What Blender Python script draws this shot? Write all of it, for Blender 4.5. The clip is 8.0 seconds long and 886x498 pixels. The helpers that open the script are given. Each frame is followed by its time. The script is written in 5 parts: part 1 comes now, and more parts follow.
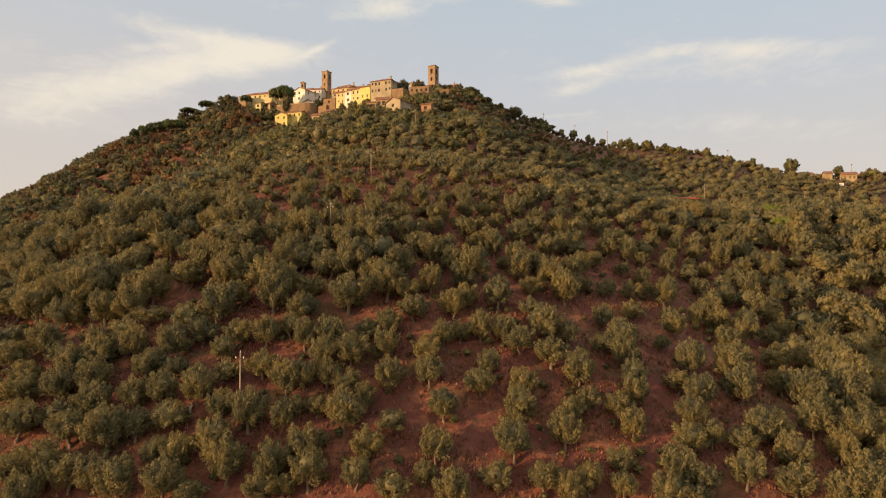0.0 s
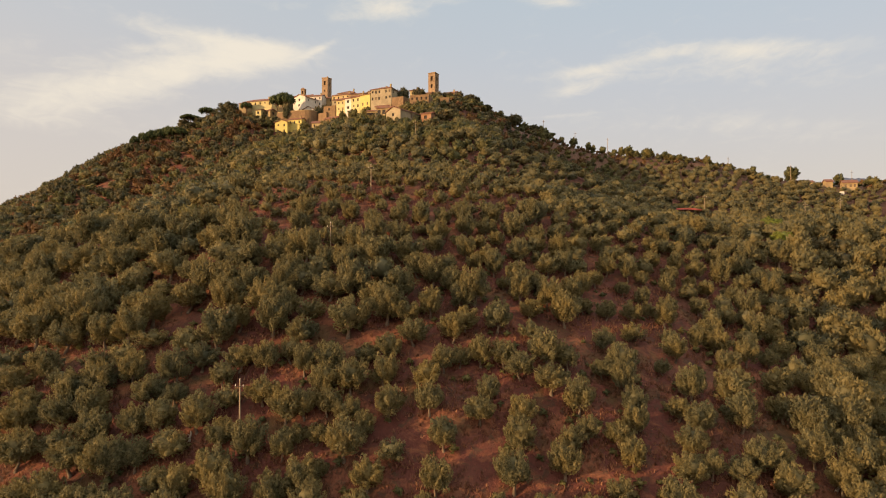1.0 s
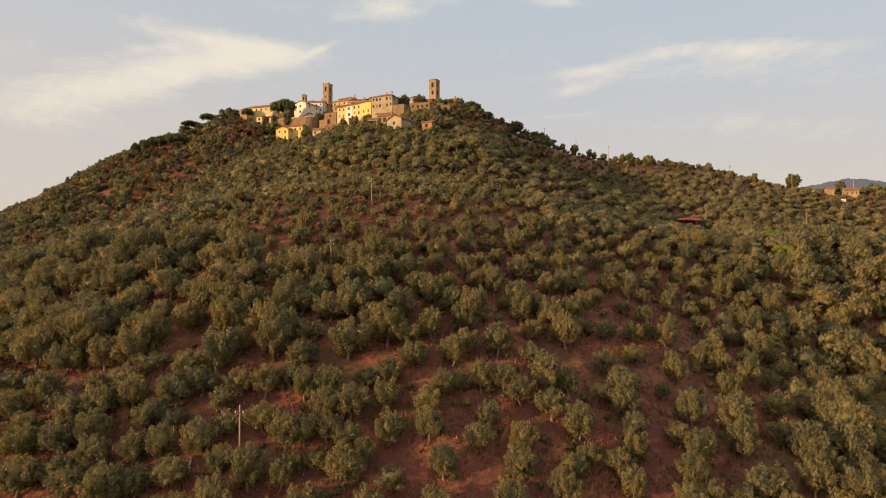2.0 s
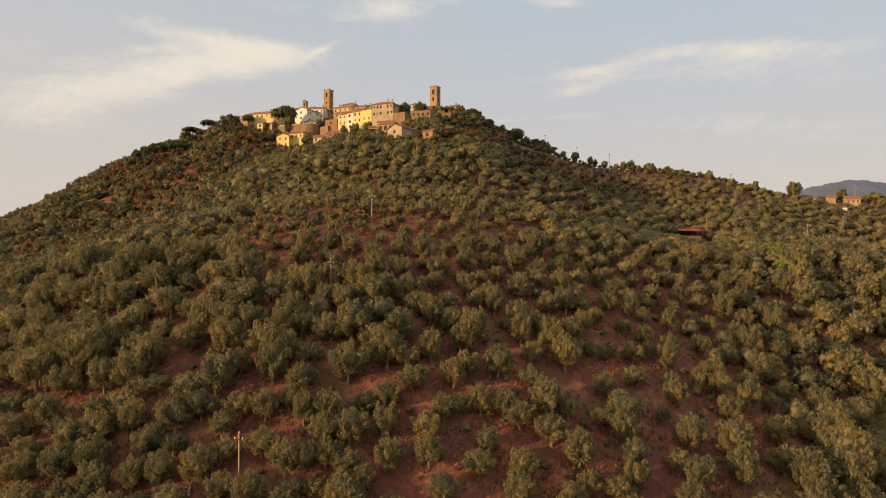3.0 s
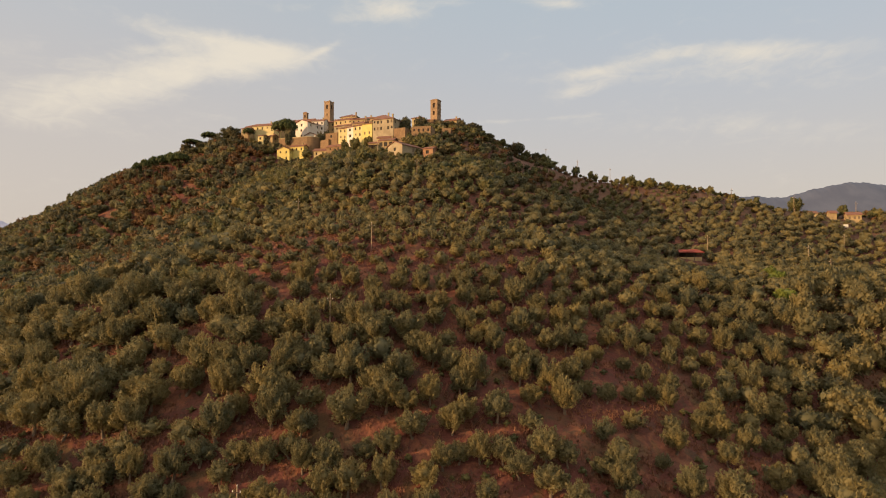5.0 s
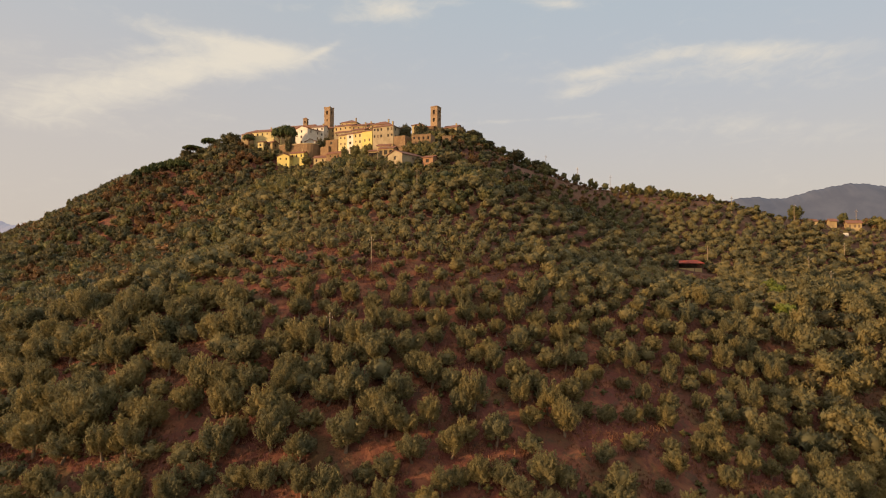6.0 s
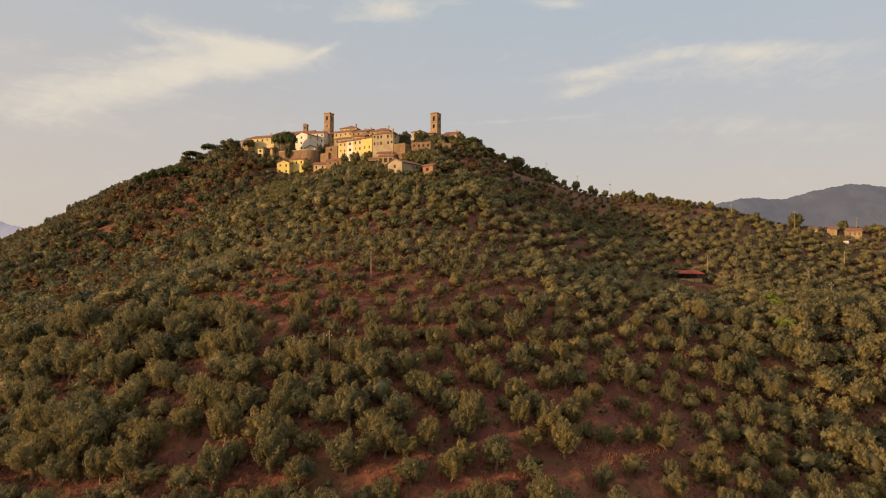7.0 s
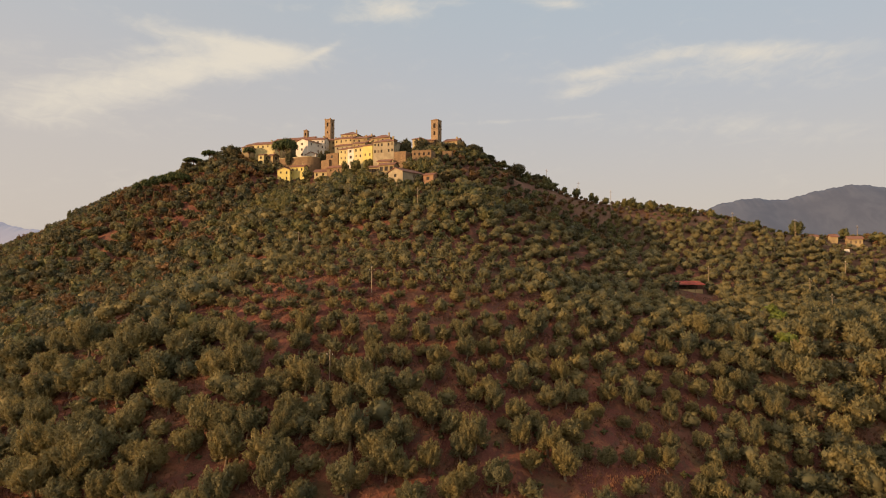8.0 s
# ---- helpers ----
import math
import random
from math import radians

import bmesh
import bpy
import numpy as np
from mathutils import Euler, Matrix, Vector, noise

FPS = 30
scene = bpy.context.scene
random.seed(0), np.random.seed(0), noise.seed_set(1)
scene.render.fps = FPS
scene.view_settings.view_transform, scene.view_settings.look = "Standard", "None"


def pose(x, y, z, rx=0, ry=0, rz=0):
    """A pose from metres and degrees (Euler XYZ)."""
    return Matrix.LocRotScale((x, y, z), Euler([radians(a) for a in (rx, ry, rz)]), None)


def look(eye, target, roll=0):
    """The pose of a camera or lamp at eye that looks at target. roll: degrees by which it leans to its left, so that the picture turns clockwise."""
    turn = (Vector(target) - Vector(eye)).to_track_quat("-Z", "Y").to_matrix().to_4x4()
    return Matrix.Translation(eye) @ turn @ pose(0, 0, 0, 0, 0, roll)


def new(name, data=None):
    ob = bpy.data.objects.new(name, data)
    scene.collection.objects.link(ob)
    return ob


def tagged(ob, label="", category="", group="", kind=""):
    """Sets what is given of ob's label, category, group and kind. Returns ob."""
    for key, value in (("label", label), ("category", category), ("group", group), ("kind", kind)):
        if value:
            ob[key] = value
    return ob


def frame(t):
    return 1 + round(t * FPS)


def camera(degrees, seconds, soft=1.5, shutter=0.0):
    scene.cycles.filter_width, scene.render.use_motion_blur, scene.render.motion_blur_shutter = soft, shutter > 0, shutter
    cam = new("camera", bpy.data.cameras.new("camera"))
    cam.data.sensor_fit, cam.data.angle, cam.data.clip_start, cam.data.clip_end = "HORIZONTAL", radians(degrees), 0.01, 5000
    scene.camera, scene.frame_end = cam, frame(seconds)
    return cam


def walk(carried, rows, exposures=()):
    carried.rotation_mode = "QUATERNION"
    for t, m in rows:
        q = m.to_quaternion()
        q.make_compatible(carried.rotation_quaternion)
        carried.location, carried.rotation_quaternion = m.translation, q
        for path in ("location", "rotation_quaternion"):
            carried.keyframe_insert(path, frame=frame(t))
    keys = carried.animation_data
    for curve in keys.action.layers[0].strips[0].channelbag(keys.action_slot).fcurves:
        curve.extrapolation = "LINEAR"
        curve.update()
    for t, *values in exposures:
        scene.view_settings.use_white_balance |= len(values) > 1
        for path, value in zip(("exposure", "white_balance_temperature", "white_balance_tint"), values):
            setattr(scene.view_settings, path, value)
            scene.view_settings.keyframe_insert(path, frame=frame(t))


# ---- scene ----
cam = camera(76.0, 8.0, soft=1.05)
# seconds, x, y, z, tilt, roll, yaw: the drone climbs straight up
PATH = [
    (0.0, 0.00, 0.00, 0.00, 0.90, 0.00, 0.09),
    (0.5, 0.02, 0.02, 1.83, 0.93, 0.00, 0.10),
    (1.0, 0.07, 0.04, 3.62, 0.94, 0.01, 0.12),
    (1.5, 0.15, 0.09, 5.34, 0.95, 0.03, 0.19),
    (3.0, 0.36, 0.22, 10.50, 1.00, -0.04, 0.33),
    (3.5, 0.46, 0.27, 12.22, 1.04, -0.08, 0.38),
    (4.0, 0.50, 0.33, 13.95, 1.05, -0.10, 0.39),
    (4.5, 0.56, 0.36, 15.62, 1.06, -0.11, 0.40),
    (6.0, 0.58, 0.45, 20.90, 1.08, -0.18, 0.40),
    (6.5, 0.64, 0.49, 22.66, 1.08, -0.20, 0.41),
    (7.0, 0.66, 0.50, 24.38, 1.08, -0.20, 0.41),
    (7.5, 0.64, 0.51, 26.18, 1.08, -0.20, 0.42),
    (8.0, 0.62, 0.49, 28.00, 1.09, -0.20, 0.46),
]
walk(cam, [(t, pose(x, y, z, 90 + tilt, roll, yaw)) for t, x, y, z, tilt, roll, yaw in PATH], [(0.0, 0.42), (8.0, 0.22)])

# ---------------------------------------------------------------- world, sun, exposure
SUN_AZ, SUN_EL = -117.0, 7.5   # degrees from +y towards +x, and above the horizon
world = bpy.data.worlds.new("evening_sky")
scene.world = world
world.use_nodes = True


class Nodes:
    """Small helper to write shader graphs as arithmetic."""

    def __init__(self, tree):
        self.tree = tree
        tree.nodes.clear()

    def add(self, kind, **settings):
        node = self.tree.nodes.new(kind)
        for key, value in settings.items():
            setattr(node, key, value)
        return node

    def link(self, a, b):
        self.tree.links.new(a, b)

    def feed(self, socket, value):
        if hasattr(value, "is_linked"):
            self.link(value, socket)
        else:
            socket.default_value = value

    def math(self, op, a, b=0.0, c=0.0):
        node = self.add("ShaderNodeMath", operation=op)
        for socket, value in zip(node.inputs, (a, b, c)):
            self.feed(socket, value)
        return node.outputs[0]

    def noise(self, vector, scale, detail=4.0, rough=0.55, distort=0.0):
        node = self.add("ShaderNodeTexNoise")
        self.link(vector, node.inputs["Vector"])
        node.inputs["Scale"].default_value = scale
        node.inputs["Detail"].default_value = detail
        node.inputs["Roughness"].default_value = rough
        node.inputs["Distortion"].default_value = distort
        return node.outputs["Fac"]

    def ramp(self, value, low, high, a=0.0, b=1.0):
        node = self.add("ShaderNodeMapRange", interpolation_type="SMOOTHSTEP")
        for socket, v in zip(node.inputs, (value, low, high, a, b)):
            self.feed(socket, v)
        return node.outputs[0]

    def mix(self, fac, a, b, blend="MIX"):
        node = self.add("ShaderNodeMix", data_type="RGBA", blend_type=blend)
        self.feed(node.inputs[0], fac)
        for socket, v in ((node.inputs[6], a), (node.inputs[7], b)):
            self.feed(socket, (*v, 1.0) if isinstance(v, tuple) and len(v) == 3 else v)
        return node.outputs[2]


def make_sky():
    n = Nodes(world.node_tree)
    sky = n.add("ShaderNodeTexSky", sky_type="NISHITA", sun_disc=False, sun_elevation=radians(SUN_EL),
                sun_rotation=radians(SUN_AZ), altitude=300.0, air_density=1.0, dust_density=3.0, ozone_density=1.0)
    ray = n.add("ShaderNodeTexCoord").outputs["Generated"]
    split = n.add("ShaderNodeSeparateXYZ")
    n.link(ray, split.inputs[0])
    az = n.math("MULTIPLY", n.math("ARCTAN2", split.outputs[0], split.outputs[1]), 57.2958)
    el = n.math("MULTIPLY", n.math("ARCSINE", split.outputs[2]), 57.2958)
    # streaked space for the cirrus: long across, thin upwards
    space = n.add("ShaderNodeCombineXYZ")
    n.feed(space.inputs[0], n.math("MULTIPLY", az, 0.085))
    n.feed(space.inputs[1], n.math("MULTIPLY", n.math("SUBTRACT", el, n.math("MULTIPLY", az, 0.03)), 0.2))
    n.feed(space.inputs[2], 3.0)
    wisps = n.noise(space.outputs[0], 1.7, 7.0, 0.55, 0.6)
    fine = n.noise(space.outputs[0], 5.0, 6.0, 0.6, 0.9)
    cover = n.math("ADD", n.math("MULTIPLY", wisps, 0.58), n.math("MULTIPLY", fine, 0.42))

    def bank(a0, e0, sa, se, lean, weight):
        a = n.math("SUBTRACT", az, a0)
        e = n.math("SUBTRACT", n.math("SUBTRACT", el, e0), n.math("MULTIPLY", a, lean))
        r = n.math("ADD", n.math("POWER", n.math("ABSOLUTE", n.math("DIVIDE", a, sa)), 2.0), n.math("POWER", n.math("ABSOLUTE", n.math("DIVIDE", e, se)), 2.0))
        return n.math("MULTIPLY", n.math("EXPONENT", n.math("MULTIPLY", r, -1.0)), weight)

    total = 0.0
    for b in ((-21.5, 19.7, 7.5, 1.09, -0.06, 0.95), (-22.2, 17.8, 8.0, 1.33, 0.16, 0.95), (-30.7, 14.2, 8.6, 1.50, 0.34, 0.62), (-27.5, 18.4, 2.6, 0.43, 0.20, 0.40),
              (-12.4, 20.0, 1.5, 0.34, 0.47, 0.60), (-37.7, 16.8, 2.5, 0.72, 0.21, 0.35), (-36.4, 13.8, 4.8, 1.21, 0.16, 0.35), (-5.5, 24.0, 4.1, 1.10, 0.02, 0.80),
              (-9.8, 22.9, 2.8, 0.44, 0.05, 0.35), (-15.3, 23.3, 2.7, 0.49, 0.09, 0.40), (11.0, 24.1, 3.0, 0.49, -0.08, 0.60), (0.5, 24.6, 2.5, 0.50, -0.01, 0.45),
              (15.8, 18.1, 7.6, 0.60, 0.10, 0.62), (29.2, 17.9, 8.5, 0.85, -0.14, 0.72), (27.0, 16.8, 9.0, 1.10, -0.12, 0.28), (12.9, 16.4, 3.2, 0.65, 0.12, 0.42), (9.0, 13.8, 6.6, 0.22, 0.03, 0.40),
              (27.4, 11.8, 11.5, 1.12, -0.12, 0.30), (22.2, 16.7, 12.2, 1.12, -0.09, 0.25), (-33.0, 15.2, 9.0, 2.0, 0.05, 0.20), (-36.0, 11.5, 8.0, 1.3, 0.02, 0.22)):
        total = n.math("ADD", bank(*b), total)
    here = n.math("MULTIPLY", n.ramp(n.math("ADD", total, n.math("MULTIPLY", n.math("SUBTRACT", cover, 0.5), 1.9)), 0.05, 1.25), 0.86)
    # cloud beyond the view; the part overhead is added to lift the shadows
    beyond = n.math("MULTIPLY", n.ramp(n.noise(ray, 2.2, 6.0, 0.55, 0.4), 0.36, 0.62), n.math("MAXIMUM", n.ramp(n.math("ABSOLUTE", az), 42.0, 70.0), n.ramp(el, 29.0, 42.0)))
    cloud = n.math("MAXIMUM", here, n.math("MULTIPLY", beyond, 0.9))
    # thin evening veil: warm along the horizon, pale blue above it
    veil = n.mix(n.ramp(el, 2.0, 21.0), HAZE, VEIL)
    veil = n.mix(n.math("MULTIPLY", n.ramp(el, 16.0, 27.0), 0.75), veil, (3.72, 4.36, 4.86))
    # the veil brightens and warms towards the low sun
    dot = n.add("ShaderNodeVectorMath", operation="DOT_PRODUCT")
    n.link(ray, dot.inputs[0])
    dot.inputs[1].default_value = (math.sin(radians(SUN_AZ)) * math.cos(radians(SUN_EL)), math.cos(radians(SUN_AZ)) * math.cos(radians(SUN_EL)), math.sin(radians(SUN_EL)))
    warm = n.math("MULTIPLY", n.ramp(dot.outputs["Value"], -0.75, 0.35), n.ramp(el, 25.0, 8.0, 0.25, 0.6))
    veil = n.mix(warm, veil, (5.25, 4.62, 4.15))
    veil = n.mix(n.ramp(dot.outputs["Value"], 0.3, 1.0), veil, (16.0, 10.5, 6.6))
    air = n.mix(n.ramp(el, 20.0, 70.0, 0.86, 0.78), sky.outputs[0], veil)
    colour = n.mix(cloud, air, n.mix(n.ramp(el, 29.0, 45.0), CLOUD, OVERHEAD_FILL))
    back = n.add("ShaderNodeBackground")
    n.link(colour, back.inputs[0])
    back.inputs[1].default_value = SKY
    n.link(back.outputs[0], n.add("ShaderNodeOutputWorld").inputs[0])


SKY = 0.108
HAZE = (5.1, 4.42, 3.92)
VEIL = (4.2, 4.38, 4.68)
CLOUD = (6.4, 5.75, 4.75)
# extra bright, unseen cloud overhead that serves as fill light
OVERHEAD_FILL = (9.0, 8.2, 7.4)
make_sky()

sun = new("sun", bpy.data.lights.new("sun", "SUN"))
sun.data.energy, sun.data.angle, sun.data.color = 5.0, radians(0.6), (1.0, 0.61, 0.30)
to_sun = Vector((math.sin(radians(SUN_AZ)) * math.cos(radians(SUN_EL)), math.cos(radians(SUN_AZ)) * math.cos(radians(SUN_EL)), math.sin(radians(SUN_EL))))
sun.matrix_world = look(to_sun * 300, (0, 0, 0))

# ---------------------------------------------------------------- materials


def material(name, rough=0.9):
    m = bpy.data.materials.new(name)
    m.use_nodes = True
    n = Nodes(m.node_tree)
    shader = n.add("ShaderNodeBsdfPrincipled")
    shader.inputs["Roughness"].default_value = rough
    shader.inputs["Specular IOR Level"].default_value = 0.25
    n.link(shader.outputs[0], n.add("ShaderNodeOutputMaterial").inputs[0])
    return m, n, shader


def position(n):
    return n.add("ShaderNodeNewGeometry").outputs["Position"]


def bump(n, shader, height, strength, distance):
    node = n.add("ShaderNodeBump")
    node.inputs["Strength"].default_value = strength
    node.inputs["Distance"].default_value = distance
    n.link(height, node.inputs["Height"])
    n.link(node.outputs[0], shader.inputs["Normal"])


def foliage(name, dark, light, tint, glow=0.25):
    """Leaves: each spray its own shade, each few metres its own hue, and some light through them."""
    m, n, shader = material(name, 0.62)
    geo = n.add("ShaderNodeNewGeometry")
    leaf = n.mix(geo.outputs["Random Per Island"], dark, light)
    patch = n.noise(geo.outputs["Position"], 0.17, 2.0, 0.5)
    colour = n.mix(n.ramp(patch, 0.38, 0.68), leaf, n.mix(0.6, leaf, tint))
    cool = n.ramp(n.noise(geo.outputs["Position"], 0.10, 3.0, 0.6, 0.4), 0.5, 0.66)
    colour = n.mix(n.math("MULTIPLY", cool, 0.5), colour, (dark[0] * 0.72, dark[1] * 0.9, dark[2] * 1.15))
    n.link(colour, shader.inputs["Base Color"])
    through_leaf = n.add("ShaderNodeBsdfTranslucent")
    n.link(colour, through_leaf.inputs[0])
    both = n.add("ShaderNodeMixShader")
    both.inputs[0].default_value = glow
    n.link(shader.outputs[0], both.inputs[1])
    n.link(through_leaf.outputs[0], both.inputs[2])
    out = [x for x in n.tree.nodes if x.type == "OUTPUT_MATERIAL"][0]
    n.link(both.outputs[0], out.inputs[0])
    return m


def surface(name, base, other, scale=0.5, grain=6.0, rough=0.9, relief=0.02, stain=(0.12, 0.09, 0.07), stained=0.35):
    """Plaster, stone or the like: two scales of colour, stains and fine relief."""
    m, n, shader = material(name, rough)
    p = position(n)
    big, small = n.noise(p, scale, 5.0, 0.6), n.noise(p, grain, 4.0, 0.6)
    colour = n.mix(n.ramp(big, 0.35, 0.65), base, other)
    colour = n.mix(n.math("MULTIPLY", n.ramp(n.noise(p, scale * 2.3, 6.0, 0.7, 0.8), 0.55, 0.75), stained), colour, stain)
    colour = n.mix(n.math("MULTIPLY", small, 0.35), colour, n.mix(0.5, colour, stain))
    n.link(colour, shader.inputs["Base Color"])
    bump(n, shader, small, 0.6, relief)
    return m


def masonry(name, base, other, mortar, size=0.45):
    """Rubble stone: cells of uneven tone with darker joints."""
    m, n, shader = material(name, 0.92)
    p = position(n)
    cells = n.add("ShaderNodeTexVoronoi", feature="F1")
    n.link(p, cells.inputs["Vector"])
    cells.inputs["Scale"].default_value = 1.0 / size
    edge = n.add("ShaderNodeTexVoronoi", feature="DISTANCE_TO_EDGE")
    n.link(p, edge.inputs["Vector"])
    edge.inputs["Scale"].default_value = 1.0 / size
    tone = n.add("ShaderNodeSeparateColor")
    n.link(cells.outputs["Color"], tone.inputs[0])
    colour = n.mix(tone.outputs[0], base, other)
    colour = n.mix(n.ramp(n.noise(p, 0.35, 5.0, 0.6), 0.4, 0.7), colour, n.mix(0.5, colour, mortar))
    colour = n.mix(n.ramp(edge.outputs["Distance"], 0.0, 0.12, 0.8, 0.0), colour, mortar)
    n.link(colour, shader.inputs["Base Color"])
    bump(n, shader, n.ramp(edge.outputs["Distance"], 0.0, 0.2), 0.7, 0.06)
    return m


def roof_tiles():
    m, n, shader = material("terracotta_tiles", 0.85)
    p = position(n)
    colour = n.mix(n.noise(p, 2.5, 3.0, 0.6), (0.145, 0.068, 0.048), (0.27, 0.130, 0.088))
    colour = n.mix(n.ramp(n.noise(p, 0.5, 5.0, 0.6), 0.5, 0.7), colour, (0.17, 0.13, 0.09))
    n.link(colour, shader.inputs["Base Color"])
    bump(n, shader, n.noise(p, 5.0, 3.0, 0.6), 0.8, 0.06)
    return m


def dry_earth():
    """Red earth, straw-coloured dry grass, stubble, a little green, and painted sun and shade."""
    m, n, shader = material("red_earth_and_dry_grass", 0.95)
    p = position(n)
    big, mid, small = n.noise(p, 0.035, 4.0, 0.6, 0.5), n.noise(p, 0.22, 5.0, 0.62, 0.6), n.noise(p, 2.2, 5.0, 0.65)
    earth = n.mix(small, (0.064, 0.023, 0.019), (0.172, 0.061, 0.044))
    # orange patches: dry grass, and sunlit spots between trees put into the colour
    straw = n.mix(small, (0.120, 0.047, 0.030), (0.300, 0.120, 0.064))
    colour = n.mix(n.ramp(mid, 0.48, 0.62), earth, straw)
    green = n.mix(small, (0.05, 0.052, 0.016), (0.11, 0.095, 0.035))
    colour = n.mix(n.math("MULTIPLY", n.ramp(n.noise(p, 0.1, 5.0, 0.6, 0.7), 0.52, 0.68), 0.55), colour, green)
    colour = n.mix(n.ramp(big, 0.5, 0.75), colour, n.mix(0.5, colour, (0.17, 0.10, 0.06)))
    # dark blotches: weeds, and the shade of the ground painted with them
    weeds_and_shade = n.ramp(n.noise(p, 0.55, 6.0, 0.7, 0.8), 0.5, 0.66)
    colour = n.mix(n.math("MULTIPLY", weeds_and_shade, 0.7), colour, n.mix(small, (0.040, 0.032, 0.022), (0.078, 0.064, 0.038)))
    # dry grass field along the crest
    where = n.add("ShaderNodeSeparateXYZ")
    n.link(p, where.inputs[0])
    crest = n.math("MULTIPLY", n.ramp(where.outputs[0], 5.0, 45.0), n.ramp(where.outputs[1], 225.0, 252.0))
    colour = n.mix(n.math("MULTIPLY", crest, n.ramp(mid, 0.3, 0.6, 0.35, 0.85)), colour, n.mix(small, (0.085, 0.050, 0.033), (0.19, 0.115, 0.072)))
    # far plain: fields
    split = n.add("ShaderNodeVectorMath", operation="LENGTH")
    n.link(p, split.inputs[0])
    colour = n.mix(n.ramp(split.outputs["Value"], 480.0, 900.0), colour, n.mix(n.noise(p, 0.004, 4.0, 0.6), (0.06, 0.08, 0.04), (0.2, 0.17, 0.09)))
    n.link(colour, shader.inputs["Base Color"])
    bump(n, shader, n.math("ADD", n.math("MULTIPLY", mid, 2.0), small), 0.9, 0.25)
    return m


OLIVE = foliage("olive_leaves", (0.108, 0.103, 0.054), (0.208, 0.186, 0.088), (0.262, 0.200, 0.068), 0.38)
OAK = foliage("evergreen_leaves", (0.054, 0.058, 0.032), (0.108, 0.104, 0.051), (0.150, 0.112, 0.046), 0.28)
SCRUB = foliage("scrub_leaves", (0.078, 0.084, 0.036), (0.148, 0.145, 0.057), (0.208, 0.164, 0.050), 0.32)
RUSSET = foliage("dry_shrub_leaves", (0.12, 0.064, 0.027), (0.21, 0.112, 0.049), (0.15, 0.10, 0.035), 0.25)
STRAW = foliage("dry_straw", (0.13, 0.060, 0.036), (0.30, 0.150, 0.085), (0.20, 0.09, 0.05), 0.3)
PINE = foliage("pine_needles", (0.035, 0.050, 0.018), (0.086, 0.106, 0.033), (0.10, 0.11, 0.03), 0.15)
VINE = foliage("fresh_green_leaves", (0.075, 0.105, 0.022), (0.165, 0.215, 0.045), (0.20, 0.21, 0.04), 0.35)
BARK = surface("olive_bark", (0.20, 0.155, 0.11), (0.12, 0.09, 0.065), 1.5, 9.0, 0.95, 0.05)
PINE_BARK = surface("pine_bark", (0.21, 0.12, 0.07), (0.13, 0.08, 0.05), 1.2, 6.0, 0.95, 0.05)
EARTH = dry_earth()
YELLOW = surface("yellow_plaster", (0.64, 0.55, 0.19), (0.55, 0.46, 0.16), 0.3, 5.0, stained=0.2)
BEIGE = surface("beige_stone_plaster", (0.37, 0.315, 0.21), (0.28, 0.235, 0.155), 0.35, 5.0)
CREAM = surface("cream_plaster", (0.60, 0.52, 0.26), (0.50, 0.43, 0.21), 0.3, 5.0, stained=0.2)
OCHRE = surface("ochre_plaster", (0.38, 0.29, 0.15), (0.29, 0.215, 0.115), 0.3, 5.0)
BRICKRED = surface("faded_red_plaster", (0.36, 0.21, 0.12), (0.28, 0.155, 0.09), 0.3, 5.0)
PALE = surface("pale_plaster", (0.50, 0.40, 0.215), (0.40, 0.315, 0.165), 0.3, 5.0)
WHITE = surface("white_plaster", (0.72, 0.68, 0.60), (0.62, 0.57, 0.49), 0.3, 5.0, stained=0.2)
STONE = masonry("rubble_stone", (0.30, 0.20, 0.11), (0.20, 0.13, 0.075), (0.15, 0.10, 0.06))
BRICK = masonry("tower_stone", (0.38, 0.265, 0.155), (0.28, 0.19, 0.115), (0.19, 0.14, 0.095), 0.35)
TILES = roof_tiles()
TIMBER = surface("dark_timber", (0.075, 0.05, 0.035), (0.05, 0.035, 0.025), 1.0, 8.0)
PANE = surface("dark_window", (0.03, 0.028, 0.026), (0.02, 0.02, 0.02), 1.0, 8.0, 0.6, 0.001)
SHUTTER = surface("faded_brown_shutter", (0.20, 0.14, 0.09), (0.14, 0.11, 0.075), 1.0, 8.0)
RED_ROOF = surface("rusty_red_sheet", (0.30, 0.055, 0.04), (0.20, 0.05, 0.035), 0.6, 5.0, 0.7)
CONCRETE = surface("pale_pole_concrete", (0.36, 0.285, 0.19), (0.28, 0.22, 0.15), 1.0, 6.0)

# ---------------------------------------------------------------- the land
# the hill, its spurs and hollows: height, centre x and y, reach along x and y
PLAIN = -60.0
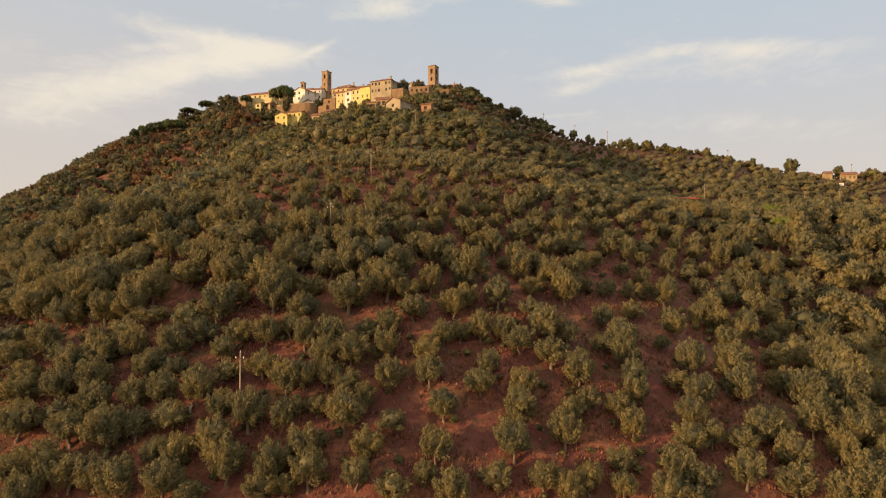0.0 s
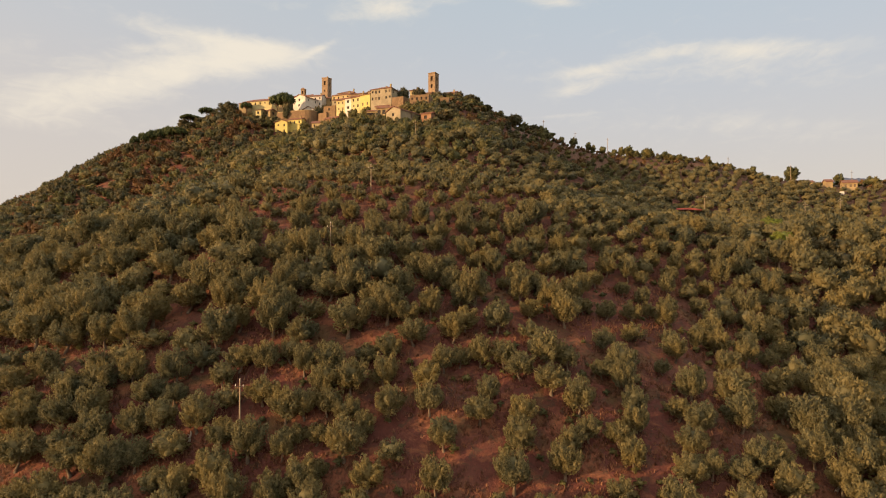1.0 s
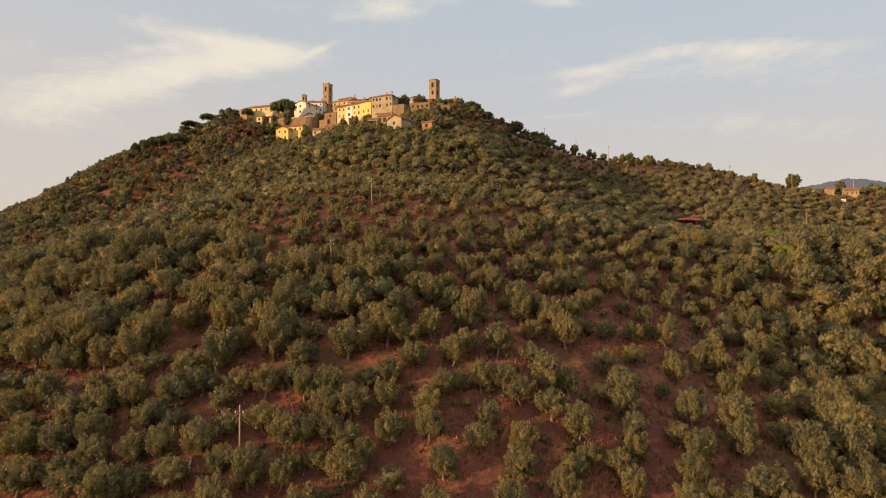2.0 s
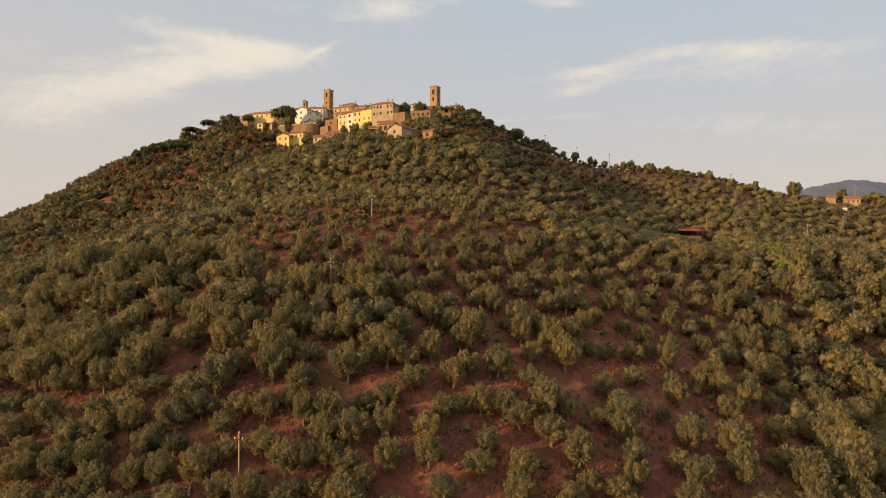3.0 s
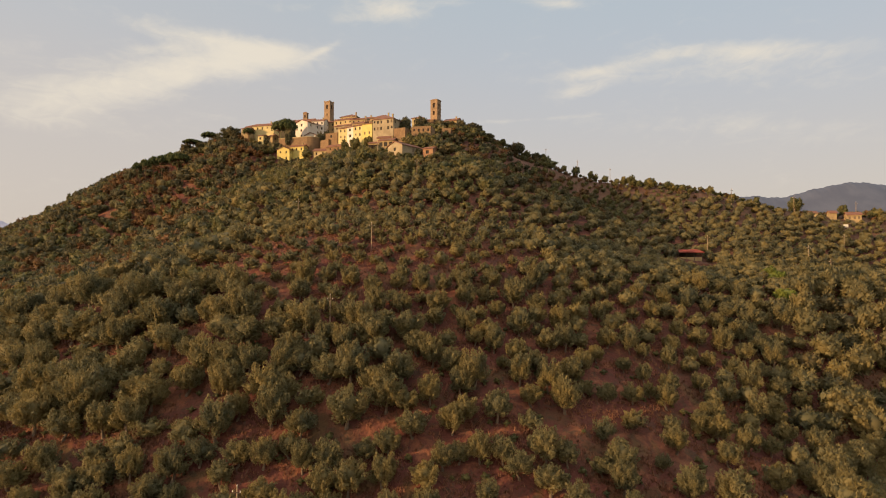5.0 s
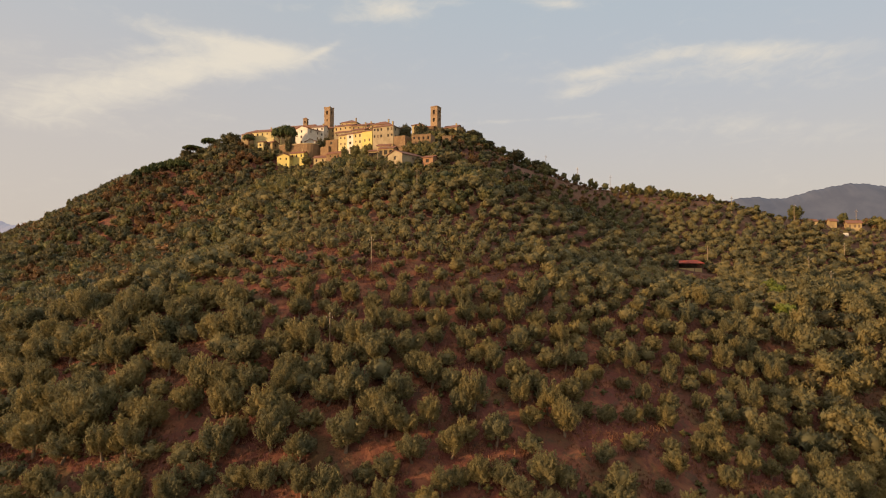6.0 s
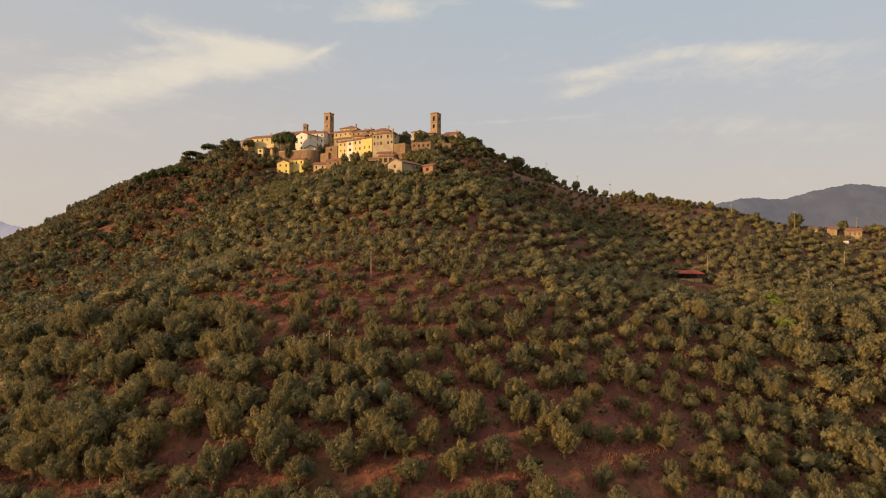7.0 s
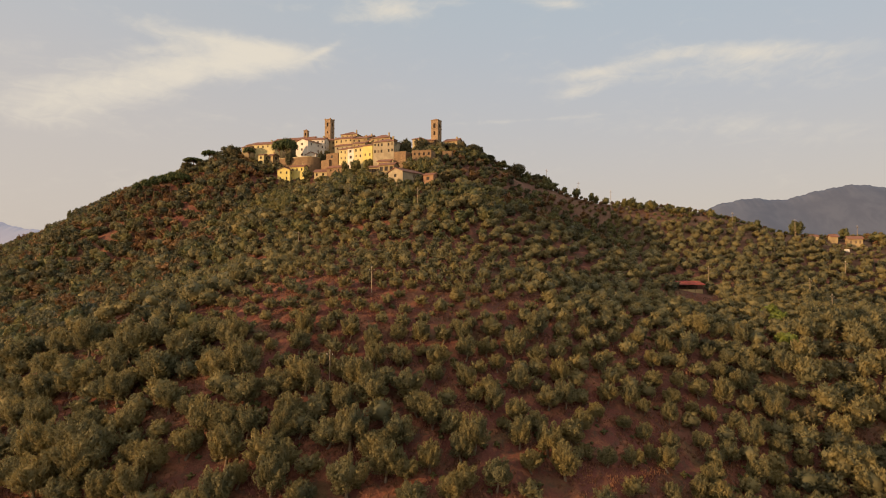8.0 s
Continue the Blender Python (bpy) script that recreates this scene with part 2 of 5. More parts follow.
LANDFORMS = (
    (141.5, -73.2, 349.8, 262.6, 117.8),
    (106.5, 45.9, 281.6, 190.9, 41.8),
    (-47.5, -55.9, 288.5, 41.2, 32.4),
    (93.8, -12.7, 60.3, 76.5, 37.2),
    (49.4, 182.7, 218.5, 55.8, 54.4),
    (58.0, 118.8, 300.1, 40.9, 112.2),
    (-74.4, -18.7, 52.3, 61.1, 31.1),
    (-23.8, -137.4, 252.5, 39.5, 29.3),
    (-68.7, -357.7, 283.2, 248.1, 39.0),
    (55.7, 54.5, 207.0, 71.3, 29.9),
    (-136.8, 118.9, 277.8, 73.3, 94.8),
    (59.7, 55.5, 146.5, 136.4, 32.5),
    (-8.5, -143.0, 304.0, 13.0, 10.0),
    (-4.5, 33.0, 283.0, 9.0, 9.0),
    (-2.5, 87.0, 201.0, 9.0, 8.0),
    (-2.6, 135.0, 272.0, 34.0, 24.0),
    (-3.6, -148.0, 296.0, 17.0, 9.0),
    (6.5, -52.0, 292.0, 15.0, 11.0),
    (-5.0, -262.0, 350.0, 50.0, 34.0),
)


def lie(x, y):
    """Height of the ground before the small unevenness; x and y may be arrays."""
    z = 0.0
    for height, cx, cy, rx, ry in LANDFORMS:
        z = z + height * np.exp(-0.5 * ((x - cx) / rx) ** 2 - 0.5 * ((y - cy) / ry) ** 2)
    fade = np.clip((820.0 - y) / 340.0, 0.0, 1.0) * np.clip((760.0 - np.abs(x)) / 340.0, 0.0, 1.0)
    return PLAIN + z * fade * fade * (3 - 2 * fade)


def rough_ground(x, y):
    return 0.30 * np.sin(x * 0.31 + 1.7 * np.sin(y * 0.11)) * np.sin(y * 0.27 + 1.3 * np.sin(x * 0.13)) + 0.16 * np.sin(x * 0.9 + y * 0.4) * np.sin(y * 1.1 - x * 0.3)


def ground_z(x, y):
    return float(lie(x, y) + rough_ground(x, y))


def mesh_of(name, verts, faces, *materials, index=None, smooth=False):
    """A mesh from arrays: verts n x 3, faces m x k."""
    me = bpy.data.meshes.new(name)
    verts, faces = np.asarray(verts, np.float32), np.asarray(faces, np.int32)
    k = faces.shape[1]
    me.vertices.add(len(verts))
    me.vertices.foreach_set("co", verts.ravel())
    me.loops.add(faces.size)
    me.loops.foreach_set("vertex_index", faces.ravel())
    me.polygons.add(len(faces))
    me.polygons.foreach_set("loop_start", np.arange(0, faces.size, k, dtype=np.int32))
    me.polygons.foreach_set("loop_total", np.full(len(faces), k, np.int32))
    if index is not None:
        me.polygons.foreach_set("material_index", np.asarray(index, np.int32))
    me.polygons.foreach_set("use_smooth", np.full(len(faces), smooth))
    for m in materials:
        me.materials.append(m)
    me.update(calc_edges=True)
    return me


def make_ground():
    def steps(low, high, step):
        core = np.arange(low, high + step, step)
        out = step * np.cumsum(1.22 ** np.arange(1, 34))
        out = out[out < 4600]
        return np.concatenate([low - out[::-1], core, core[-1] + out])

    xs, ys = steps(-300.0, 300.0, 2.4), steps(-40.0, 430.0, 2.2)
    gx, gy = np.meshgrid(xs, ys)
    near = np.clip((700 - np.hypot(gx, gy - 200)) / 200, 0, 1)
    verts = np.stack([gx, gy, lie(gx, gy) + near * rough_ground(gx, gy)], -1).reshape(-1, 3)
    i = np.arange(len(ys) - 1)[:, None] * len(xs) + np.arange(len(xs) - 1)[None, :]
    faces = np.stack([i, i + 1, i + 1 + len(xs), i + len(xs)], -1).reshape(-1, 4)
    ob = new("ground", mesh_of("ground", verts, faces, EARTH, smooth=True))
    tagged(ob, "hillside of red earth and dry straw-coloured grass", "ground", kind="structure")


make_ground()


MOUNTAIN = ((1560, 262, 140), (1800, 279, 140), (2030, 255, 140), (2260, 301, 140), (2480, 320, 140), (2720, 366, 140))
LEFT_HILLS = ((-2950, 270, 260), (-2500, 120, 160))


def make_mountain(name, label, ridge, depth, tone):
    """A far range: a ridge of the given humps (x, height, reach), falling towards the viewer and behind."""
    x = np.linspace(min(h[0] - 2.2 * h[2] for h in ridge), max(h[0] + 2.2 * h[2] for h in ridge), 260)
    rows = np.linspace(-1, 1, 25)
    crest = sum(h * np.exp(-0.5 * ((x - c) / s) ** 2) for c, h, s in ridge)
    fine = 4 * np.sin(x * 0.021) + 2.5 * np.sin(x * 0.057 + 1) + 1.5 * np.sin(x * 0.17)
    fold = 40 * np.sin(x * 0.005)[None, :] * rows[:, None]
    z = PLAIN - 5 + (crest[None, :] - PLAIN) * (1 - np.abs(rows)[:, None] ** 1.3) * (1 + 0.05 * np.sin(x[None, :] * 0.006 + rows[:, None] * 5) * np.abs(rows)[:, None])
    z = z + fine[None, :] * np.clip(1 - 4 * np.abs(rows)[:, None], 0, 1)
    y = depth + 420 * rows[:, None] + fold
    verts = np.stack([np.broadcast_to(x, z.shape), y, z], -1).reshape(-1, 3)
    i = np.arange(24)[:, None] * 260 + np.arange(259)[None, :]
    faces = np.stack([i, i + 1, i + 261, i + 260], -1).reshape(-1, 4)
    ob = new(name, mesh_of(name, verts, faces, tone, smooth=True))
    tagged(ob, label, "mountain", kind="structure")


def haze_tone(name, a, b, strength):
    """Distant woods; the sky-lit haze of miles of air is painted in as glow."""
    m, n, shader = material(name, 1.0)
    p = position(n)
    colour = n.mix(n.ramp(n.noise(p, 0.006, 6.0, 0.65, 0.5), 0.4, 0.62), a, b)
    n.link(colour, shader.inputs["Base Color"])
    # the haze is in the base colour, and the same colour is emitted
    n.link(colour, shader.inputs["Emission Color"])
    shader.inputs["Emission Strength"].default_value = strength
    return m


make_mountain("backdrop", "far wooded mountain range with blue evening haze painted on", MOUNTAIN, 3450, haze_tone("hazed_far_woods", (0.053, 0.058, 0.075), (0.063, 0.068, 0.085), 0.8))
make_mountain("backdrop", "distant hills with pale blue evening haze painted on", LEFT_HILLS, 3600, haze_tone("hazed_farther_woods", (0.17, 0.165, 0.195), (0.18, 0.175, 0.205), 1.0))

# ---------------------------------------------------------------- trees
def ball(detail):
    bm = bmesh.new()
    bmesh.ops.create_icosphere(bm, subdivisions=detail, radius=1.0)
    bm.verts.ensure_lookup_table()
    v = np.array([x.co[:] for x in bm.verts])
    f = np.array([[x.index for x in p.verts] for p in bm.faces])
    bm.free()
    return v, f


BALLS = {1: ball(1), 2: ball(2)}


def unit(v):
    return v / np.maximum(np.linalg.norm(v, axis=-1, keepdims=True), 1e-9)


def heads(rng, n, skirt=0.35, wide=0.33, rise=0.9, mid=0.60, thick=(0.10, 0.15), long=(0.15, 0.23)):
    """The leafy heads of a crown in a unit box standing on z = 0: feet, axes, thickness and length. rise: how upright they grow."""
    a = rng.uniform(0, 2 * np.pi) + np.arange(n) * 2.4 + rng.normal(size=n) * 0.35
    up = 1.0 - (1.0 + skirt) * (np.arange(n) + 0.4) / n + rng.normal(size=n) * 0.08
    up = np.clip(up, -skirt, 1.0)
    out = np.sqrt(1 - np.clip(up, -0.9, 1.0) ** 2) * rng.uniform(0.72, 1.08, n)
    feet = np.stack([wide * out * np.cos(a), wide * out * np.sin(a), mid + 0.26 * up], -1) + rng.normal(size=(n, 3)) * 0.022
    axes = unit(np.stack([out * np.cos(a), out * np.sin(a), rise + up], -1) + rng.normal(size=(n, 3)) * 0.16)
    return feet, axes, rng.uniform(*thick, n), rng.uniform(*long, n)


def crown_arrays(rng, form, count, size, long=2.0, core=0.72, detail=1, heart=0.3, middle=0.55):
    """Verts and triangles of a crown: the dense heart of every head, and the leafy sprays that stand out from it along its axis."""
    feet, axes, thick, length = form
    bv, bf = BALLS[detail]
    vs, fs, base = [], [], 0
    u = unit(np.cross(axes, (0.31, 0.52, 0.79)))
    w = np.cross(axes, u)
    for c, d, p, q, r, l in zip(feet, axes, u, w, thick, length):
        v = bv * (1 + 0.16 * rng.normal(size=(len(bv), 1)))
        vs.append(c + core * (v[:, :1] * p * r + v[:, 1:2] * q * r + v[:, 2:] * d * l))
        fs.append(bf + base)
        base += len(bv)
    if heart:
        vs.append(bv * (1 + 0.1 * rng.normal(size=(len(bv), 1))) * heart * (1, 1, 0.85) + (0, 0, middle))
        fs.append(bf + base)
        base += len(bv)
    share = thick * length
    who = rng.choice(len(thick), count, p=share / share.sum())
    turn, level = rng.uniform(0, 2 * np.pi, count), rng.uniform(-0.75, 1.0, count)
    girth = np.sqrt(1 - level**2) * rng.uniform(0.8, 1.15, count)
    radial = np.cos(turn)[:, None] * u[who] + np.sin(turn)[:, None] * w[who]
    place = feet[who] + radial * (girth * thick[who])[:, None] + axes[who] * (level * length[who])[:, None]
    face = unit(radial * np.maximum(girth, 0.2)[:, None] + axes[who] * level[:, None] + 0.45 * rng.normal(size=(count, 3)))
    along = unit(axes[who] + 0.65 * rng.normal(size=(count, 3)) + (0, 0, 0.15))
    side = unit(np.cross(along, face))
    s = size * rng.uniform(0.6, 1.4, (count, 1))
    tip = place + along * s * long * 0.62 + face * s * 0.25
    foot = place - along * s * long * 0.5
    i = np.arange(count)[:, None] * 3 + base
    vs.append(np.stack([foot + side * s * 0.66, tip, foot - side * s * 0.66], 1).reshape(-1, 3))
    fs.append(i + (0, 1, 2))
    return np.concatenate(vs), np.concatenate(fs)


def heads_olive(rng, n):
    """A loose olive: upright plumes over a bare bole."""
    return heads(rng, n, 0.8, 0.35, 1.0, 0.49, (0.070, 0.130), (0.15, 0.29))


def heads_dome(rng, n):
    """A pruned or closely grown olive: a full dome of many heads, hanging low at the sides."""
    return heads(rng, n, 0.75, 0.33, 0.5, 0.54, (0.115, 0.155), (0.12, 0.17))


def heads_round(rng, n):
    """A full, uneven broadleaf crown."""
    return heads(rng, n, 0.85, 0.34, 0.35, 0.50, (0.09, 0.16), (0.12, 0.19))


def heads_pine(rng, n):
    """The flat parasol of an umbrella pine."""
    a = rng.uniform(0, 2 * np.pi) + np.arange(n) * 2.4
    r = 0.41 * np.sqrt((np.arange(n) + 0.5) / n)
    feet = np.stack([r * np.cos(a), r * np.sin(a), 0.90 - 0.7 * r**2 - rng.uniform(0.0, 0.09, n)], -1)
    axes = unit(np.stack([r * np.cos(a), r * np.sin(a), np.full(n, 0.5)], -1))
    return feet, axes, rng.uniform(0.10, 0.145, n), rng.uniform(0.055, 0.085, n)


def tube(points, radii, sides=6):
    """Verts and triangles of a tapering limb through points."""
    points = np.asarray(points, float)
    vs, fs = [], []
    for k, (p, r) in enumerate(zip(points, radii)):
        d = unit(points[min(k + 1, len(points) - 1)] - points[max(k - 1, 0)])
        u = unit(np.cross(d, (0.31, 0.95, 0.05)))
        w = np.cross(d, u)
        a = np.arange(sides) * 2 * np.pi / sides
        vs.append(p + r * (np.cos(a)[:, None] * u + np.sin(a)[:, None] * w))
    n = len(points)
    for k in range(n - 1):
        for j in range(sides):
            a, b = k * sides + j, k * sides + (j + 1) % sides
            fs += [(a, b, b + sides), (a, b + sides, a + sides)]
    return np.concatenate(vs), np.array(fs)


def join(parts):
    vs, fs, base = [], [], 0
    for v, f in parts:
        vs.append(v)
        fs.append(f + base)
        base += len(v)
    return np.concatenate(vs), np.concatenate(fs)


def olive_trunk(rng, centres):
    """A short gnarled bole, often leaning or forked, with limbs into the lobes."""
    lean = rng.normal(size=2) * 0.05
    fork = np.array([lean[0], lean[1], rng.uniform(0.20, 0.28)])
    parts = [tube([(0, 0, -0.14), (0.01, 0, 0.0), fork * (0.5, 0.9, 0.55), fork], (0.062, 0.05, 0.036, 0.04), 7)]
    for c in centres[rng.permutation(len(centres))[:5]]:
        mid = fork * 0.45 + c * 0.55 + rng.normal(size=3) * 0.02
        parts.append(tube([fork - (0, 0, 0.02), mid, c], (0.026, 0.018, 0.008), 5))
    return join(parts)


def pine_trunk(rng, centres):
    lean = rng.normal(size=2) * 0.03
    fork = np.array([lean[0], lean[1], 0.62])
    parts = [tube([(0, 0, -0.1), (lean[0] * 0.3, lean[1] * 0.3, 0.3), fork], (0.03, 0.024, 0.02), 7)]
    for c in centres[rng.permutation(len(centres))[:7]]:
        parts.append(tube([fork, fork * 0.4 + c * 0.6 - (0, 0, 0.05), c], (0.014, 0.01, 0.005), 5))
    return join(parts)


# form, bole, heads, sprays and their size, leaves, bark, heart of the crown
KINDS = {
    "olive_tree": (heads_olive, olive_trunk, 28, 3400, 0.025, OLIVE, BARK, 0.28),
    "holm_oak": (heads_round, olive_trunk, 22, 1700, 0.036, OAK, BARK, 0.36),
    "umbrella_pine": (heads_pine, pine_trunk, 30, 1700, 0.030, PINE, PINE_BARK, 0.0),
    "walnut_tree": (heads_round, olive_trunk, 18, 1300, 0.042, VINE, BARK, 0.32),
    "shrub": (heads_round, olive_trunk, 15, 1000, 0.045, SCRUB, BARK, 0.34),
}
STOCK = {}


def stock(kind, variant):
    """Crown and trunk meshes of one kind and shape, in a unit box."""
    key = (kind, variant)
    if key not in STOCK:
        form, bole, n, count, size, leaves, bark, heart = KINDS[kind]
        rng = np.random.default_rng(variant * 7 + len(kind))
        made = form(rng, n + int(rng.integers(-3, 4)))
        crown = mesh_of("crown", *crown_arrays(rng, made, count, size, core=0.54 if kind == "olive_tree" else 0.76, heart=heart), leaves, smooth=True)
        STOCK[key] = crown, mesh_of("trunk", *bole(rng, made[0]), bark, smooth=True)
    return STOCK[key]


def plant(kind, variant, x, y, width, tall, label, group="", sink=0.0):
    """One tree standing on the ground: trunk and crown under an empty at its foot."""
    crown, trunk = stock(kind, variant)
    tree = new(kind)
    tree.empty_display_size = 0.5
    turn = (x * 37.0 + y * 91.0) % 360.0
    tree.matrix_world = pose(x, y, ground_z(x, y) - sink, 0, 0, turn)
    for name, me in (("trunk", trunk), ("crown", crown)):
        ob = new(name, me)
        ob.parent = tree
        ob.scale = (width, width * (0.9 + 0.2 * ((x * 13.7 + y * 5.3) % 1.0)), tall)
    return tagged(tree, label, "tree", group)


# the olives of the lower slope, terrace by terrace: x, y and the width of the crown
TERRACES = []
TERRACES.append((
    (0.9, 63.5, 4.1), (13.9, 62.4, 3.4), (16.2, 63.8, 3.8), (20, 63.3, 3.2), (24.8, 61.9, 3.9), (27.1, 61.6, 3.6), (29, 63.4, 3.5), (33.8, 63.6, 4.2),
    (38.8, 62.7, 4.6), (43.2, 61.1, 4.7), (46, 60.8, 4.8), (-50.1, 66.9, 4.8), (-47.7, 64.6, 4.2), (-47.2, 67.4, 4.3), (-46.7, 71.2, 4.8), (-43.8, 66.4, 4.2),
    (-41.8, 70.1, 5), (-40.9, 66.4, 4.9), (-38.6, 71.2, 3.8), (-37.7, 65.5, 4.4), (-35, 69.1, 3.6), (-32.1, 65.3, 4.6), (-32.1, 68.3, 3.9), (-28.9, 64.7, 3.4),
))
TERRACES.append((
    (-28.2, 69.3, 4.7), (-25.5, 66.8, 4.5), (-21, 65.2, 4), (-20.4, 71.9, 3.5), (-20.4, 67.2, 4.1), (-18.4, 65.6, 2.9), (-17.3, 68.2, 4.4), (-15.7, 65.9, 4.3),
    (-15.6, 69.7, 3), (-12.5, 71.5, 4.8), (-10.1, 65.5, 3.2), (-9.2, 68.2, 4.3), (-2.2, 65.6, 2.8), (-1, 67.8, 3.9), (6, 64.5, 3.8), (8.3, 67.6, 4.6),
    (9.6, 71.7, 4.3), (11.4, 64.1, 3.8), (14.6, 68.7, 4.2), (16, 71.4, 3), (20.6, 66, 3.8), (23.1, 69.7, 3.8), (26.4, 64.4, 4.2), (29.2, 67.7, 4.2),
))
TERRACES.append((
    (31, 71.1, 4), (32.2, 68.5, 3.3), (35.5, 68, 4), (38.6, 69.7, 4.5), (40.6, 66.3, 4.4), (40.9, 70.4, 4.3), (46.3, 71.4, 4.4), (47.1, 67.6, 3.8),
    (47.4, 64.3, 5), (50.8, 69.8, 4.9), (54.2, 70.6, 4.6), (-58.3, 79.1, 4), (-56.9, 76.3, 4.3), (-54, 72, 4.6), (-52.1, 77.1, 5.2), (-47.8, 77.4, 4.6),
    (-45.6, 74, 4.4), (-41.1, 79.4, 4.5), (-40.9, 74.8, 3.9), (-37.4, 75.3, 4.1), (-37.3, 78.9, 3.5), (-32.7, 75.5, 4.6), (-28.9, 73.6, 3.6), (-24.9, 78.3, 4.2),
))
TERRACES.append((
    (-24.7, 72, 4.7), (-21.1, 75.8, 4.4), (-19, 73.3, 3.1), (-18.6, 76.1, 3.6), (-16.5, 78.8, 4.1), (-16.4, 73.4, 3.1), (-15.7, 76.7, 3.6), (-13, 79.2, 4.5),
    (-12.8, 75.7, 3.9), (-10.3, 73.7, 3.1), (-7.2, 75.9, 4), (-2.4, 79.8, 4.4), (-1.9, 76.2, 3.9), (-0, 72, 3.7), (4.8, 75.2, 4.2), (6.2, 78.2, 3.2),
    (10.4, 75.1, 3.7), (15, 79.5, 4.5), (18.2, 76.6, 4.4), (18.5, 72.8, 3.1), (22.2, 72.3, 3.9), (24.9, 74, 4), (25.7, 76.8, 4.1), (31.8, 77.2, 3.8),
))
TERRACES.append((
    (33.7, 74.7, 4.3), (39.6, 75.8, 5), (47, 79.1, 4.7), (49, 76.6, 5.4), (49.3, 74, 4.5), (54.7, 74.2, 5.6), (54.9, 77.5, 6.3), (60.4, 79.1, 5),
    (-62.3, 82.3, 5), (-59, 84, 4.6), (-52.6, 80, 4.3), (-49.2, 81.4, 5.3), (-44.9, 82, 4.2), (-38.9, 82.2, 4.6), (-35.5, 83.7, 4.6), (-34.5, 86.8, 6),
    (-31.3, 80.5, 3.5), (-29.8, 82.9, 4.4), (-25.9, 82.6, 3.9), (-22.6, 84, 3.5), (-21.6, 86.6, 4.8), (-20, 81.9, 3.8), (-16.4, 82, 4.2), (-11.3, 83.7, 3.4),
))
TERRACES.append((
    (-8.4, 80.2, 4.1), (-8, 84, 3.8), (-4.6, 86.6, 4.6), (-0, 82.4, 3.3), (1.4, 87.6, 4.2), (2.4, 83.5, 3.4), (5.4, 83.8, 3.8), (8.7, 83.5, 3.8),
    (10.9, 81.4, 4.1), (14.9, 83.5, 4.7), (18.2, 83.7, 3.4), (23.1, 83.2, 3.5), (25.4, 80.5, 4.3), (26.2, 83.9, 4.9), (32.8, 85.5, 2.8), (35.2, 81.2, 4.5),
    (41.2, 80.6, 5.5), (50.1, 85.6, 5.5), (56.2, 86.3, 4.7), (59.6, 86.5, 6.3), (-71.4, 95, 6.8), (-65.9, 91.9, 6.5), (-62.9, 94.3, 6.5), (-59.9, 90, 5.7),
))
TERRACES.append((
    (-58.5, 93.2, 6.9), (-53.4, 89.6, 5.5), (-51.7, 95.1, 5.1), (-49.2, 89.1, 5.4), (-47.7, 93, 6), (-43.1, 95.8, 6), (-35.6, 93.7, 5.7), (-32.3, 89.9, 4),
    (-28.7, 92.6, 6.9), (-26.4, 88.2, 5.4), (-25.6, 91.4, 5), (-19.3, 95.7, 5.6), (-15.5, 95.5, 6), (-14.9, 88.3, 6.2), (-11, 93.7, 5.9), (-9.1, 90.6, 5.7),
    (-7.5, 95.6, 5.8), (-5.9, 90.6, 4.3), (-2.2, 92, 4.1), (2.9, 94.3, 4.4), (3.2, 89.8, 4.3), (5.2, 96, 5.5), (8.5, 90, 4.8), (14.4, 93.8, 4),
))
TERRACES.append((
    (19.9, 93.7, 5), (36.2, 89, 5.3), (37.2, 93.5, 4.2), (42.4, 94.9, 4.4), (44.2, 89.1, 5), (45.4, 94.4, 6.6), (49.2, 92.7, 5.3), (53.6, 93.9, 4.3),
    (56.2, 89.2, 5.3), (66.6, 92.6, 6.9), (70.5, 91.8, 5.8), (-77.8, 102.6, 6.6), (-71.6, 99.7, 6.3), (-66.6, 99.7, 6.2), (-62.3, 99.1, 7.2), (-58.1, 96.8, 5.8),
    (-56.5, 101.8, 5.4), (-46.3, 103.8, 4.6), (-41.7, 99.3, 6.1), (-37.6, 98.8, 6), (-33.6, 98.4, 5.9), (-27.1, 96.5, 4.7), (-26.9, 99.9, 5.3), (-24.6, 97.7, 5.2),
))
TERRACES.append((
    (-17.6, 101.6, 4.7), (-13.2, 102.9, 6.5), (-4.5, 101.8, 5.2), (-2, 100, 4.6), (1.5, 98.7, 4.6), (10.5, 101.2, 2.6), (13, 97.8, 4.3), (13.2, 103.1, 4.3),
    (16.5, 101.4, 4.2), (17.8, 97.4, 4.6), (22.2, 100.1, 5.3), (24.2, 98.3, 4.2), (25.2, 103.8, 4.9), (27.8, 97.4, 4.7), (32.5, 98.6, 4.9), (36.3, 101.1, 3.3),
    (38.8, 99.8, 5.6), (45.9, 98.4, 6.2), (55.3, 101.6, 6), (58.2, 98.1, 5.4), (59.2, 102.3, 4.9), (63.3, 96.6, 6.4), (75, 100.1, 6.3), (-83.1, 110.8, 7.1),
))
